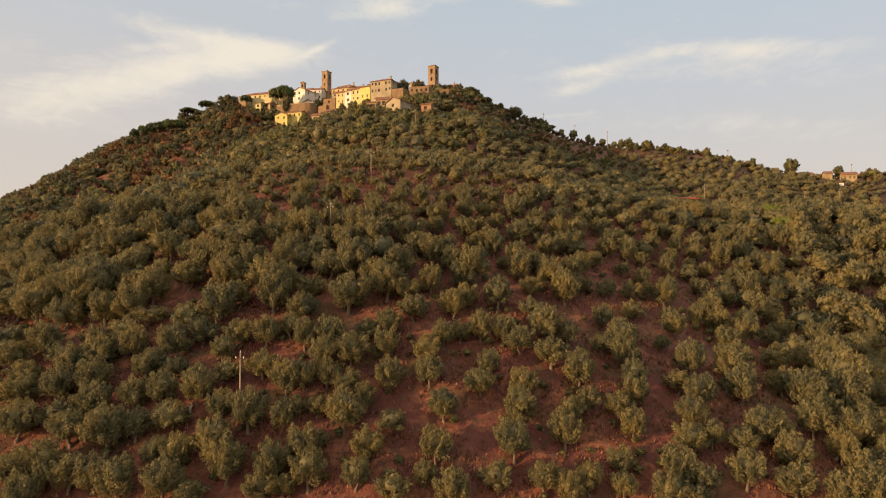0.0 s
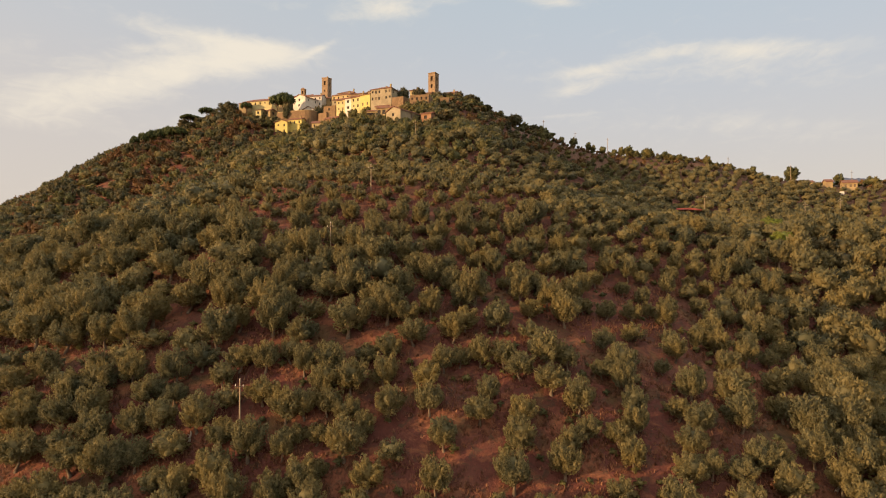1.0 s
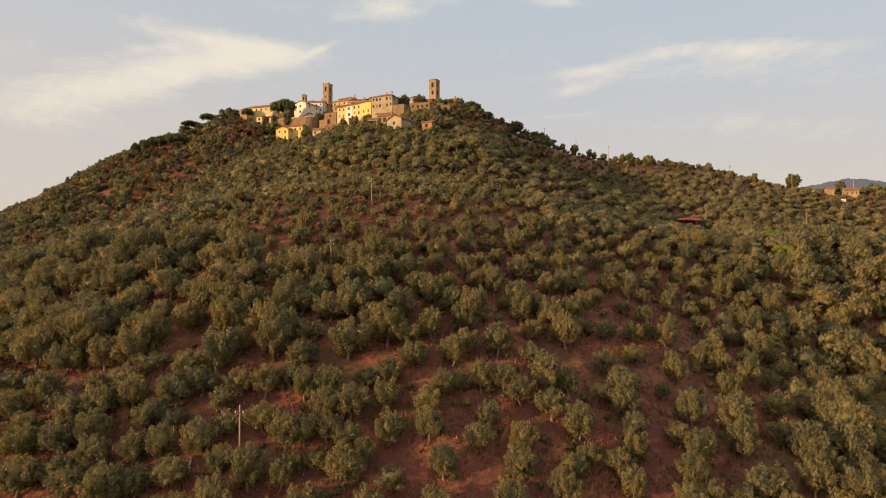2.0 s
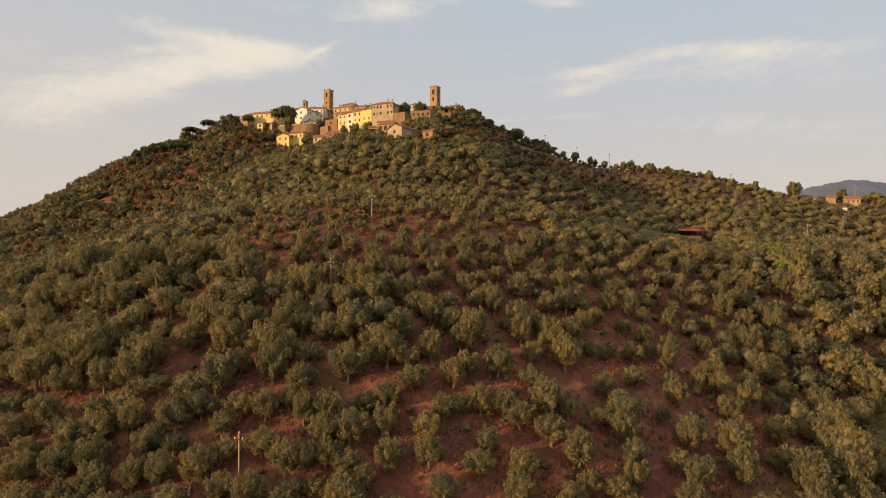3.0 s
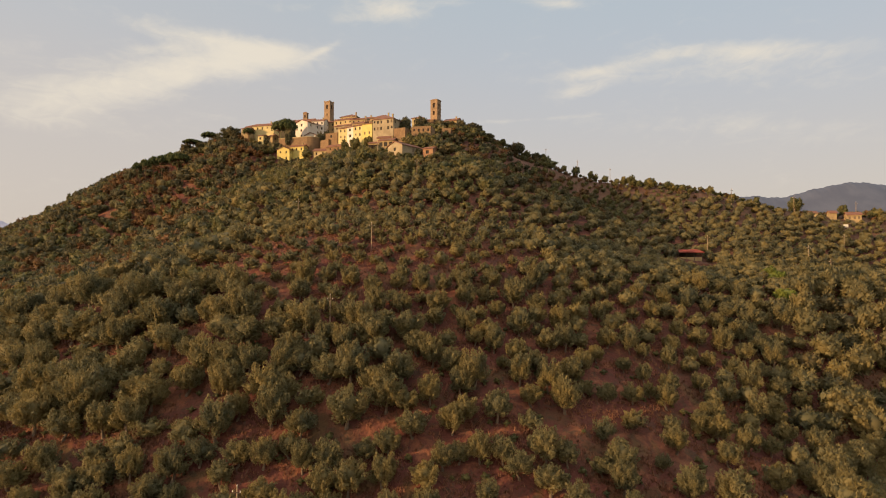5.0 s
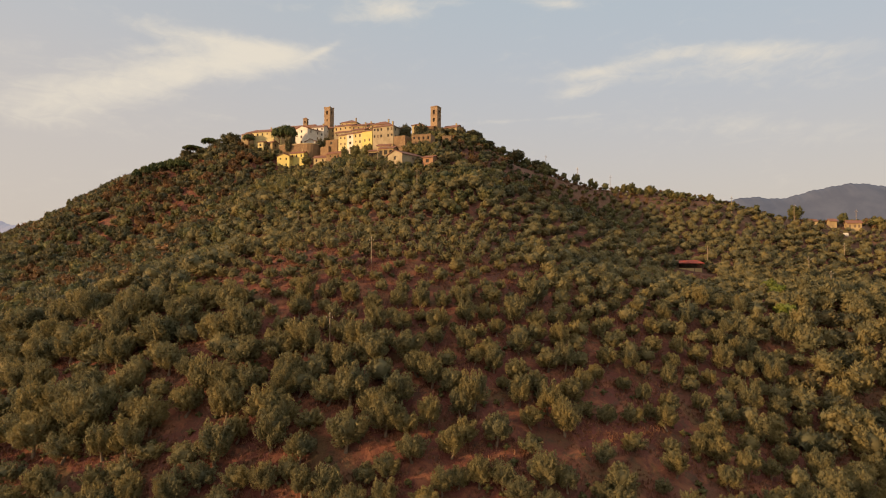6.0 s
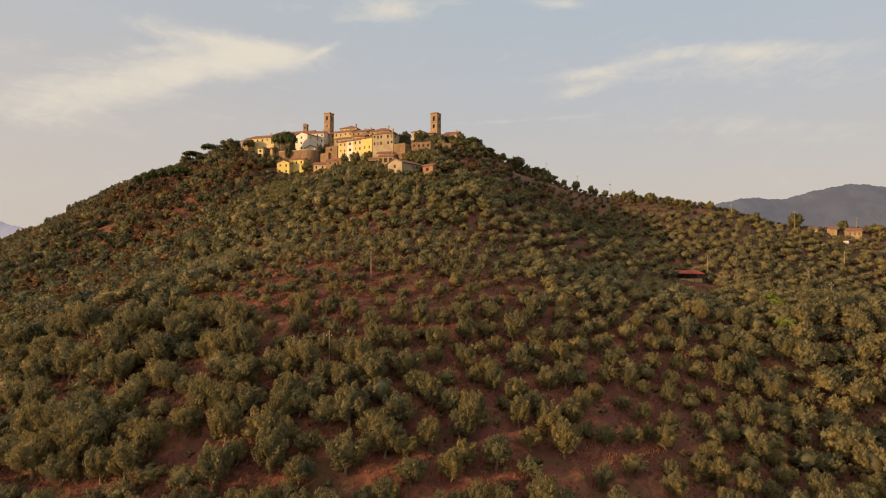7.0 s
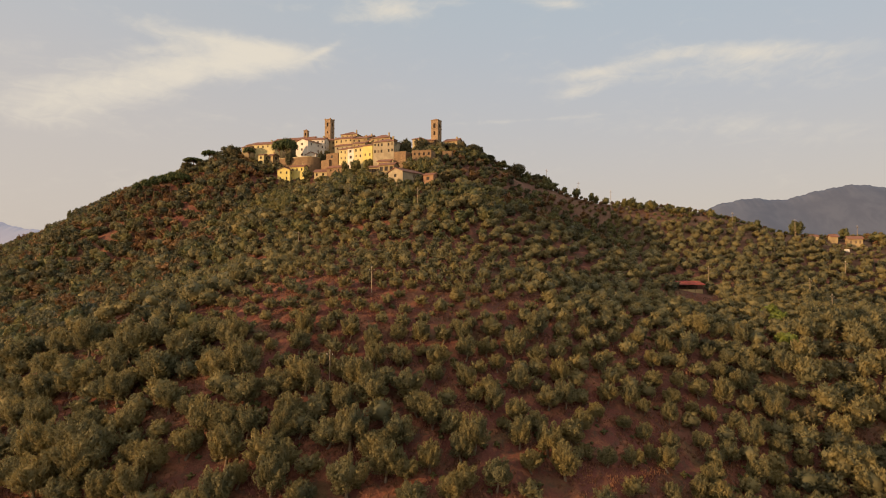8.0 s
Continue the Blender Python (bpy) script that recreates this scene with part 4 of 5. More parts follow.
def make_house(name, x, y, z0, eave, w, d, turn, kind, rise, mat, cols, rows, label):
    """A house: pierced walls on all sides, roof with ridge and chimney, a window in each opening."""
    house = new(name)
    house.matrix_world = pose(x, y, z0, 0, 0, turn)
    e = eave - z0
    bm = bmesh.new()
    sides = (((-w / 2, 0), (1, 0), (0, 1), w, cols), ((w / 2, 0), (0, 1), (-1, 0), d, max(1, round(d / 4.5)) if cols else 0),
             ((w / 2, d), (-1, 0), (0, -1), w, 0), ((-w / 2, d), (0, -1), (1, 0), d, max(1, round(d / 5)) if cols else 0))
    arcade = "arcaded" in label
    openings = []
    for at, along, inward, width, n in sides:
        holes = holes_for(width, 1.6, e, n, rows) if not arcade else holes_for(width, 0.2, e, n, rows, 1.5, 1.9)
        pierced(bm, at, along, inward, width, 0.0, e, holes)
        openings += [(at, along, inward, h) for h in holes]
    if kind == "front":
        bm.faces.new([bm.verts.new(c) for c in ((-w / 2, 0, e), (w / 2, 0, e), (0, 0, e + rise))])
        bm.faces.new([bm.verts.new(c) for c in ((w / 2, d, e), (-w / 2, d, e), (0, d, e + rise))])
    elif kind == "gable":
        bm.faces.new([bm.verts.new(c) for c in ((w / 2, 0, e), (w / 2, d, e), (w / 2, d / 2, e + rise))])
        bm.faces.new([bm.verts.new(c) for c in ((-w / 2, d, e), (-w / 2, 0, e), (-w / 2, d / 2, e + rise))])
    else:
        bm.faces.new([bm.verts.new(c) for c in ((-w / 2, 0, e - 0.01), (w / 2, 0, e - 0.01), (w / 2, d, e - 0.01), (-w / 2, d, e - 0.01))])
    part("wall", bm, mat, house)
    roof = roof_part(kind, w, d, e, rise, house)
    if kind in ("gable", "hip") and w > 6:
        bm = bmesh.new()
        cx = w * 0.28
        block(bm, cx - 0.35, cx + 0.35, d * 0.42, d * 0.42 + 0.6, e + rise * 0.4, e + rise + 0.95)
        block(bm, cx - 0.45, cx + 0.45, d * 0.42 - 0.1, d * 0.42 + 0.7, e + rise + 0.95, e + rise + 1.1)
        part("chimney", bm, OCHRE, roof)
    for at, along, inward, h in openings:
        add_window(house, at, along, inward, h, TIMBER)
    return tagged(house, label, name if name != "long_house" else "house", "houses of the hill village" if x < 60 else "")


HOUSES = []
HOUSES.append((
    ("long_house", -106.7, 323.0, 84.3, 93.6, 18.2, 8, -14, "hip", 2.0, CREAM, 6, 1, "long two-storey cream plastered house with tiled hip roof"),
    ("house", -113.6, 318.0, 82.7, 91.0, 4.3, 6, -14, "gable", 1.0, OCHRE, 2, 1, "low ochre wing at the end of the long house"),
    ("house", -91.4, 334.0, 85.8, 98.3, 26.0, 9, -17, "gable", 2.2, OCHRE, 7, 1, "long ochre house with a red tiled roof"),
    ("house", -81.6, 318.0, 80.0, 94.3, 9.1, 11, -30, "front", 1.5, WHITE, 1, 3, "tall white plastered gable-fronted house with dark windows"),
    ("house", -74.1, 325.0, 81.8, 97.0, 7.5, 8, -8, "gable", 1.6, WHITE, 3, 2, "white plastered house with grey tiled roof"),
    ("house", -74.4, 309.0, 74.8, 85.3, 6.5, 5, -20, "front", 1.3, WHITE, 1, 1, "low white outhouse on the retaining wall"),
    ("house", -102.3, 311.0, 79.5, 85.3, 3.5, 5, -15, "gable", 0.7, CREAM, 1, 1, "small pale house with a tiled roof"),
    ("house", -98.4, 313.0, 80.0, 85.3, 6.4, 4, -35, "gable", 1.0, OCHRE, 1, 1, "small lean shed with a faded tiled roof"),
    ("house", -85.1, 295.0, 66.4, 74.6, 7.2, 7, -14, "front", 1.4, YELLOW, 2, 2, "yellow house with gable front at the village edge"),
))
HOUSES.append((
    ("house", -78.6, 297.0, 69.4, 76.6, 8.4, 4, -18, "gable", 0.9, YELLOW, 3, 1, "yellow two-storey house above the village edge"),
    ("house", -62.7, 287.0, 67.7, 72.5, 9.6, 5, -8, "gable", 1.3, PALE, 3, 1, "low house with a long faded tiled roof"),
    ("house", -56.3, 284.0, 68.4, 74.1, 10.1, 5, -28, "gable", 1.2, STONE, 2, 1, "low stone store with a brown tiled roof"),
    ("house", -64.0, 297.0, 71.6, 79.8, 6.0, 8, -35, "flat", 0.0, STONE, 0, 0, "lower block of the brown stone wall"),
    ("house", -60.1, 296.0, 72.3, 83.2, 7.6, 9, -25, "flat", 0.0, STONE, 1, 1, "blocky brown stone house with a flat top"),
    ("house", -68.4, 332.0, 83.7, 97.9, 6.3, 9, -10, "gable", 1.6, OCHRE, 2, 2, "brown plastered house below the bell tower"),
    ("house", -58.9, 322.0, 79.9, 96.8, 12.0, 8, -22, "gable", 1.6, PALE, 4, 2, "ochre house with tiled roof in the upper row"),
    ("house", -49.3, 318.0, 78.6, 96.2, 9.6, 8, -14, "gable", 1.4, OCHRE, 3, 2, "brown house with tiled roof in the upper row"),
    ("house", -59.0, 340.0, 84.1, 103.3, 10.7, 10, -15, "hip", 2.4, PALE, 4, 1, "pale house with broad hip roof on the summit"),
))
HOUSES.append((
    ("house", -46.3, 325.0, 80.8, 98.4, 6.2, 7, -20, "gable", 1.3, OCHRE, 2, 1, "small house with brown tiles near the summit"),
    ("house", -35.3, 300.0, 77.6, 92.7, 11.4, 9, -20, "hip", 2.2, OCHRE, 4, 1, "ochre house with broad tiled hip roof behind the large house"),
    ("house", -40.8, 305.0, 77.5, 92.2, 5.2, 5, -28, "gable", 1.0, CREAM, 1, 1, "narrow cream house catching the evening sun"),
    ("house", -54.8, 303.0, 74.9, 89.0, 11.8, 7, -20, "gable", 1.3, BEIGE, 4, 1, "beige house wall to wall with its neighbours"),
    ("house", -46.4, 298.0, 76.1, 89.2, 7.4, 7, -20, "gable", 1.3, OCHRE, 3, 1, "ochre house with faded tiles in the middle row"),
    ("house", -52.2, 285.0, 70.3, 83.4, 5.2, 8, -26, "gable", 1.4, CREAM, 2, 2, "three-storey cream house in the front row"),
    ("house", -47.9, 282.0, 69.5, 83.4, 3.8, 8, -26, "gable", 1.3, WHITE, 1, 2, "narrow whitewashed house in the front row"),
    ("house", -43.8, 280.0, 69.4, 83.6, 5.4, 8, -26, "gable", 1.4, CREAM, 2, 2, "three-storey pale yellow house in the front row"),
    ("house", -38.6, 276.0, 69.3, 83.6, 5.7, 8, -27, "gable", 1.3, YELLOW, 2, 3, "narrow bright yellow house in the front row"),
))
HOUSES.append((
    ("house", -29.6, 265.0, 69.3, 83.3, 10.9, 9, -22, "hip", 1.9, BEIGE, 6, 2, "large square beige house with rows of tall windows"),
    ("house", -31.9, 250.0, 64.4, 68.8, 4.9, 5, -10, "gable", 0.8, OCHRE, 4, 1, "low arcaded outbuilding with a red tiled roof"),
    ("house", -26.2, 247.0, 64.4, 69.4, 6.9, 6, -16, "gable", 1.2, OCHRE, 3, 1, "arcaded ochre farm building with a red tiled roof"),
    ("house", -28.4, 256.0, 67.0, 72.4, 6.0, 5, -14, "gable", 1.0, PALE, 3, 1, "low pale house with orange tiles above the arcade"),
    ("house", -20.7, 230.0, 57.4, 63.6, 8.3, 13, -40, "front", 1.7, BEIGE, 1, 1, "pale gabled stone house with a long tiled roof"),
    ("house", -7.3, 229.0, 55.9, 62.3, 4.4, 6, -20, "gable", 0.9, BRICKRED, 1, 1, "small orange-red annex with a red roof"),
    ("house", -21.2, 257.0, 68.5, 76.8, 6.0, 7, -24, "flat", 0.0, STONE, 0, 0, "square block of brown stone wall"),
    ("house", -11.2, 254.0, 68.3, 76.9, 9.0, 7, -14, "flat", 0.0, STONE, 4, 2, "ruined stone building with dark openings"),
    ("house", 0.2, 262.0, 72.0, 78.0, 4.2, 4, -6, "flat", 0.0, STONE, 1, 1, "low stone hut half hidden by trees"),
))
HOUSES.append((
    ("house", -14.7, 288.0, 80.6, 89.5, 5.9, 7, -18, "hip", 1.2, PALE, 2, 1, "pale house half hidden by dark trees"),
    ("church", -9.4, 297.0, 82.8, 90.6, 5.6, 12, -15, "gable", 1.6, STONE, 1, 1, "stone church with a tiled roof beside its tower"),
    ("house", 1.9, 298.0, 83.3, 90.5, 7.8, 8, -24, "gable", 1.7, OCHRE, 2, 1, "ochre house with tiled roof beside the church tower"),
    ("farmhouse", 185.0, 258.0, 33.4, 38.1, 5.4, 5, -20, "gable", 1.1, OCHRE, 3, 1, "ochre farmhouse with tiled roof on the ridge"),
    ("house", 178.9, 263.0, 35.5, 39.3, 2.7, 4, -14, "gable", 0.9, OCHRE, 1, 1, "small ochre farm building on the ridge"),
    ("house", 171.9, 266.0, 37.1, 39.4, 3.1, 4, -10, "gable", 0.7, PALE, 1, 1, "small pale farm building on the ridge"),
))
for row in [house for lane in HOUSES for house in lane]:
    make_house(*row)


def make_tower(name, x, y, z0, top, w, turn, label, levels, cap):
    """A square bell tower: pierced shaft, string courses, cornice and low cap."""
    tower = new(name)
    tower.matrix_world = pose(x, y, z0, 0, 0, turn)
    h, r = top - z0, w / 2
    bm = bmesh.new()
    for at, along, inward in (((-r, -r), (1, 0), (0, 1)), ((r, -r), (0, 1), (-1, 0)), ((r, r), (-1, 0), (0, -1)), ((-r, r), (0, -1), (1, 0))):
        holes = [(w / 2 - hw / 2, w / 2 + hw / 2, h - down - tall, h - down) for hw, tall, down in levels]
        pierced(bm, at, along, inward, w, 0.0, h, holes, 0.55)
    part("shaft", bm, BRICK, tower)
    bm = bmesh.new()
    block(bm, -r - 0.18, r + 0.18, -r - 0.18, r + 0.18, h, h + 0.35)
    if cap:
        for xa in (-r - 0.1, r - 0.5):
            for ya in (-r - 0.1, r - 0.5):
                block(bm, xa, xa + 0.6, ya, ya + 0.6, h + 0.35, h + 0.75)
    part("cornice", bm, BRICK, tower)
    bm = bmesh.new()
    s = r + 0.1
    apex = (0, 0, h + 0.35 + (0.5 if cap else 0.9))
    c = [(-s, -s, h + 0.36), (s, -s, h + 0.36), (s, s, h + 0.36), (-s, s, h + 0.36)]
    for i in range(4):
        bm.faces.new([bm.verts.new(p) for p in (c[i], c[(i + 1) % 4], apex)])
    part("roof", bm, TILES, tower)
    bm = bmesh.new()
    for down in (levels[0][1] + levels[0][2] + 0.5,):
        for xa, xb, ya, yb in ((-r - 0.1, r + 0.1, -r - 0.1, -r), (-r - 0.1, r + 0.1, r, r + 0.1), (-r - 0.1, -r, -r, r), (r, r + 0.1, -r, r)):
            block(bm, xa, xb, ya, yb, h - down, h - down + 0.22)
    part("string_course", bm, BRICK, tower)
    # dark block added behind the openings, in place of the belfry's inner shade
    bm = bmesh.new()
    block(bm, -r + 0.6, r - 0.6, -r + 0.6, r - 0.6, h - 10.0, h - 0.4)
    part("dark_core", bm, TIMBER, tower, "dark block added inside so the belfry openings look shaded")
    return tagged(tower, label, "tower", "bell towers")


make_tower("bell_tower", -70.9, 341.0, 80.0, 112.0, 4.1, -24, "square brown stone bell tower with arched belfry", ((1.3, 2.4, 1.8), (0.7, 1.3, 7.0)), True)
make_tower("bell_tower", -5.6, 301.0, 79.0, 101.8, 4.1, -28, "tall square brown stone church tower", ((1.4, 2.4, 1.6), (1.2, 2.0, 5.8)), False)
make_tower("bell_turret", -84.2, 338.0, 92.0, 104.6, 2.3, -12, "small brick bell turret on a roof", ((0.9, 1.6, 1.1),), False)


def make_bastion():
    """The round-cornered retaining wall below the white house."""
    wall = new("retaining_wall")
    wall.matrix_world = pose(-74, 304, 68)
    bm = bmesh.new()
    path = [(-16.5, 2.0), (-8.0, -1.2), (0.0, -3.6)] + [(1.0 + 5.0 * math.sin(radians(a)), 1.4 - 5.0 * math.cos(radians(a))) for a in range(12, 125, 12)] + [(4.5, 8.0), (2.0, 14.0)]
    top = 14.4
    for (xa, ya), (xb, yb) in zip(path, path[1:]):
        d = Vector((xb - xa, yb - ya, 0)).normalized()
        i = Vector((-d.y, d.x, 0)) * 0.8
        lean = Vector((d.y, -d.x, 0)) * 0.7
        q = [Vector((xa, ya, 0)) + lean, Vector((xb, yb, 0)) + lean, Vector((xb, yb, top)), Vector((xa, ya, top)), Vector((xb, yb, top)) + i, Vector((xa, ya, top)) + i, Vector((xa, ya, 0)) + i, Vector((xb, yb, 0)) + i]
        for f in ((0, 1, 2, 3), (3, 2, 4, 5), (5, 4, 7, 6)):
            bm.faces.new([bm.verts.new(q[k]) for k in f])
    bmesh.ops.remove_doubles(bm, verts=bm.verts, dist=0.01)
    part("wall", bm, STONE, wall)
    bm = bmesh.new()
    for (xa, ya), (xb, yb) in zip(path, path[1:]):
        d = Vector((xb - xa, yb - ya, 0)).normalized()
        i = Vector((-d.y, d.x, 0))
        q = [Vector((xa, ya, top)) - i * 0.1, Vector((xb, yb, top)) - i * 0.1, Vector((xb, yb, top)) + i * 0.5, Vector((xa, ya, top)) + i * 0.5]
        low = [bm.verts.new(p) for p in q]
        high = [bm.verts.new(p + Vector((0, 0, 0.3))) for p in q]
        bm.faces.new(high)
        for k in range(4):
            bm.faces.new((low[k], low[(k + 1) % 4], high[(k + 1) % 4], high[k]))
    part("coping", bm, PALE, wall)
    tagged(wall, "brown stone retaining wall with a rounded bastion", "wall")


make_bastion()


def make_low_wall(label, points, high, mat):
    """A low stone wall along points, following the ground."""
    wall = new("stone_wall")
    bm = bmesh.new()
    for (xa, ya), (xb, yb) in zip(points, points[1:]):
        d = Vector((xb - xa, yb - ya, 0)).normalized()
        i = Vector((-d.y, d.x, 0)) * 0.5
        za, zb = ground_z(xa, ya), ground_z(xb, yb)
        a, b = Vector((xa, ya, 0)), Vector((xb, yb, 0))
        q = [a + Vector((0, 0, za - 1)), b + Vector((0, 0, zb - 1)), b + Vector((0, 0, zb + high)), a + Vector((0, 0, za + high))]
        for f in ((q[0], q[1], q[2], q[3]), (q[3], q[2], q[2] + i, q[3] + i), (q[3] + i, q[2] + i, q[1] + i, q[0] + i), (q[0], q[3], q[3] + i, q[0] + i), (q[1], q[2], q[2] + i, q[1] + i)):
            bm.faces.new([bm.verts.new(p) for p in f])
    part("wall", bm, mat, wall)
    tagged(wall, label, "wall")


make_low_wall("brown stone farmyard wall on the ridge", [(168, 261), (175, 258.5), (182, 257.5), (190, 257.5)], 0.9, OCHRE)
make_low_wall("brown stone terrace wall beside the village", [(10, 262), (17, 263), (24, 266), (31, 270)], 1.4, STONE)
make_low_wall("low stone terrace wall in the scrub", [(-122, 285), (-112, 283), (-103, 284)], 1.2, STONE)
make_low_wall("stone terrace wall below the houses", [(-46, 271), (-40, 269), (-33, 262)], 1.6, STONE)


def make_shed():
    shed = new("shed")
    x, y = 82.5, 192.0
    z = ground_z(x, y)
    shed.matrix_world = pose(x, y, z, 0, 0, 4)
    for px in (-4.2, -1.4, 1.4, 4.2):
        for py, h in ((0.0, 2.5), (4.0, 3.3)):
            bm = bmesh.new()
            block(bm, px - 0.09, px + 0.09, py - 0.09, py + 0.09, -1.0, h)
            part("post", bm, TIMBER, shed)
    bm = bmesh.new()
    slab(bm, ((-4.8, -0.6, 2.55), (4.8, -0.6, 2.55), (4.8, 4.6, 3.6), (-4.8, 4.6, 3.6)), 0.1)
    for k in range(25):
        u = -4.7 + k * 0.39
        slab(bm, ((u, -0.62, 2.6), (u + 0.12, -0.62, 2.6), (u + 0.12, 4.62, 3.66), (u, 4.62, 3.66)), 0.05)
    part("roof", bm, RED_ROOF, shed, "rusty red corrugated sheet roof")
    bm = bmesh.new()
    block(bm, -4.3, 4.3, 4.05, 4.2, -1.0, 3.1)
    part("wall", bm, TIMBER, shed)
    bm = bmesh.new()
    block(bm, -4.3, 4.3, -0.05, 0.05, -1.0, 0.9)
    part("fence_boards", bm, OCHRE, shed)
    tagged(shed, "open farm shed with a rusty red sheet roof", "shed")


make_shed()


def make_water_tank():
    tank = new("water_tank")
    x, y = 177.0, 252.5
    tank.matrix_world = pose(x, y, ground_z(x, y), 0, 0, -12)
    bm = bmesh.new()
    block(bm, -0.95, 0.95, -0.6, 0.6, 0.2, 1.6)
    bmesh.ops.bevel(bm, geom=bm.edges[:], offset=0.08, segments=2, affect="EDGES")
    part("body", bm, WHITE, tank)
    bm = bmesh.new()
    block(bm, -0.7, -0.4, -0.5, 0.5, -0.5, 0.2)
    block(bm, 0.4, 0.7, -0.5, 0.5, -0.5, 0.2)
    part("plinth", bm, CONCRETE, tank)
    tagged(tank, "white water tank beside the farmyard wall", "tank")


make_water_tank()

# ---------------------------------------------------------------- poles and wires
POLES = (
    (-27.0, 75.4, 6.8),
    (-49.2, 189.4, 7.2),
    (-17.6, 136.7, 6.3),
    (-21.9, 109.6, 5.5),
    (-10.4, 206.0, 8.1),
    (34.0, 285.0, 8.2),
    (50.7, 288.0, 9.5),
    (65.8, 284.0, 8.4),
    (79.2, 274.0, 9.5),
    (92.0, 200.0, 7.6),
    (121.0, 190.0, 8.1),
    (121.1, 179.3, 6.4),
    (161.4, 231.0, 6.6),
    (130.5, 260.0, 7.7),
    (162.0, 265.0, 8.6),
    (190.0, 264.0, 7.5),
    (102.9, 142.0, 5.5),
    (14.6, 290.0, 5.5),
    (-29.0, 240.0, 5.5),
)


def make_pole(x, y, h):
    """A utility pole: tapered shaft, crossarm and insulators."""
    pole = new("utility_pole")
    pole.matrix_world = pose(x, y, ground_z(x, y), 0, 0, (x * 7) % 40 - 20)
    bm = bmesh.new()
    bmesh.ops.create_cone(bm, cap_ends=True, segments=10, radius1=0.13, radius2=0.085, depth=h + 1.0, matrix=Matrix.Translation((0, 0, (h - 1.0) / 2)))
    part("shaft", bm, CONCRETE, pole, smooth=False)
    bm = bmesh.new()
    block(bm, -0.62, 0.62, -0.2, -0.11, h - 0.85, h - 0.73)
    part("crossarm", bm, TIMBER, pole)
    for u in (-0.55, 0.0, 0.55):
        bm = bmesh.new()
        z = h - 0.73 if u else h
        bmesh.ops.create_cone(bm, cap_ends=True, segments=8, radius1=0.07, radius2=0.045, depth=0.24, matrix=Matrix.Translation((u, -0.155 if u else 0.0, z + 0.12)))
        part("insulator", bm, WHITE, pole)
    tagged(pole, "weathered concrete utility pole with crossarm and insulators", "pole", "utility poles on the hill")


for row in POLES:
    make_pole(*row)


def make_wire(a, b, sag):
    (xa, ya, ha), (xb, yb, hb) = a, b
    za, zb = ground_z(xa, ya) + ha - 0.5, ground_z(xb, yb) + hb - 0.5
    pts = [(xa + (xb - xa) * t, ya + (yb - ya) * t, za + (zb - za) * t - sag * 4 * t * (1 - t)) for t in np.linspace(0, 1, 15)]
    v, f = tube(pts, [0.022] * 15, 5)
    tagged(new("overhead_wire", mesh_of("overhead_wire", v, f, TIMBER)), "dark overhead wire strung between utility poles", "wire", "overhead wires")


for i, j in ((10, 11), (11, 16), (9, 10), (2, 3), (3, 0), (1, 2)):
    make_wire(POLES[i], POLES[j], 1.2)

# ---------------------------------------------------------------- trees of the village and the skyline
VILLAGE_TREES = []
VILLAGE_TREES.append((
    ("umbrella_pine", -90.7, 308.0, 9.5, 16.2),
    ("umbrella_pine", -86.1, 306.0, 10.7, 18.0),
    ("holm_oak", -83.9, 305.0, 6.7, 15.5),
    ("umbrella_pine", -109.4, 312.0, 6.5, 9.4),
    ("holm_oak", -68.1, 306.0, 4.9, 12.2),
    ("holm_oak", -65.0, 310.0, 5.6, 12.9),
    ("shrub", -50.3, 279.0, 3.9, 9.2),
    ("shrub", -44.2, 276.0, 5.5, 9.0),
    ("shrub", -36.4, 270.0, 6.2, 7.6),
    ("holm_oak", -23.1, 271.0, 5.9, 11.2),
    ("holm_oak", -19.4, 273.0, 6.3, 10.5),
    ("holm_oak", -12.6, 280.0, 7.0, 9.4),
    ("holm_oak", -3.3, 284.0, 6.2, 4.8),
    ("holm_oak", 1.8, 282.0, 8.4, 4.4),
    ("shrub", -16.5, 253.0, 3.0, 5.8),
    ("shrub", -11.5, 250.0, 3.0, 5.7),
    ("holm_oak", 8.0, 282.0, 3.9, 5.4),
    ("holm_oak", 12.6, 284.0, 6.2, 5.6),
    ("holm_oak", 16.1, 285.0, 5.1, 5.7),
    ("holm_oak", 21.0, 283.0, 7.3, 4.0),
    ("shrub", 27.8, 286.0, 6.8, 5.5),
    ("holm_oak", 35.1, 287.0, 8.6, 8.6),
))
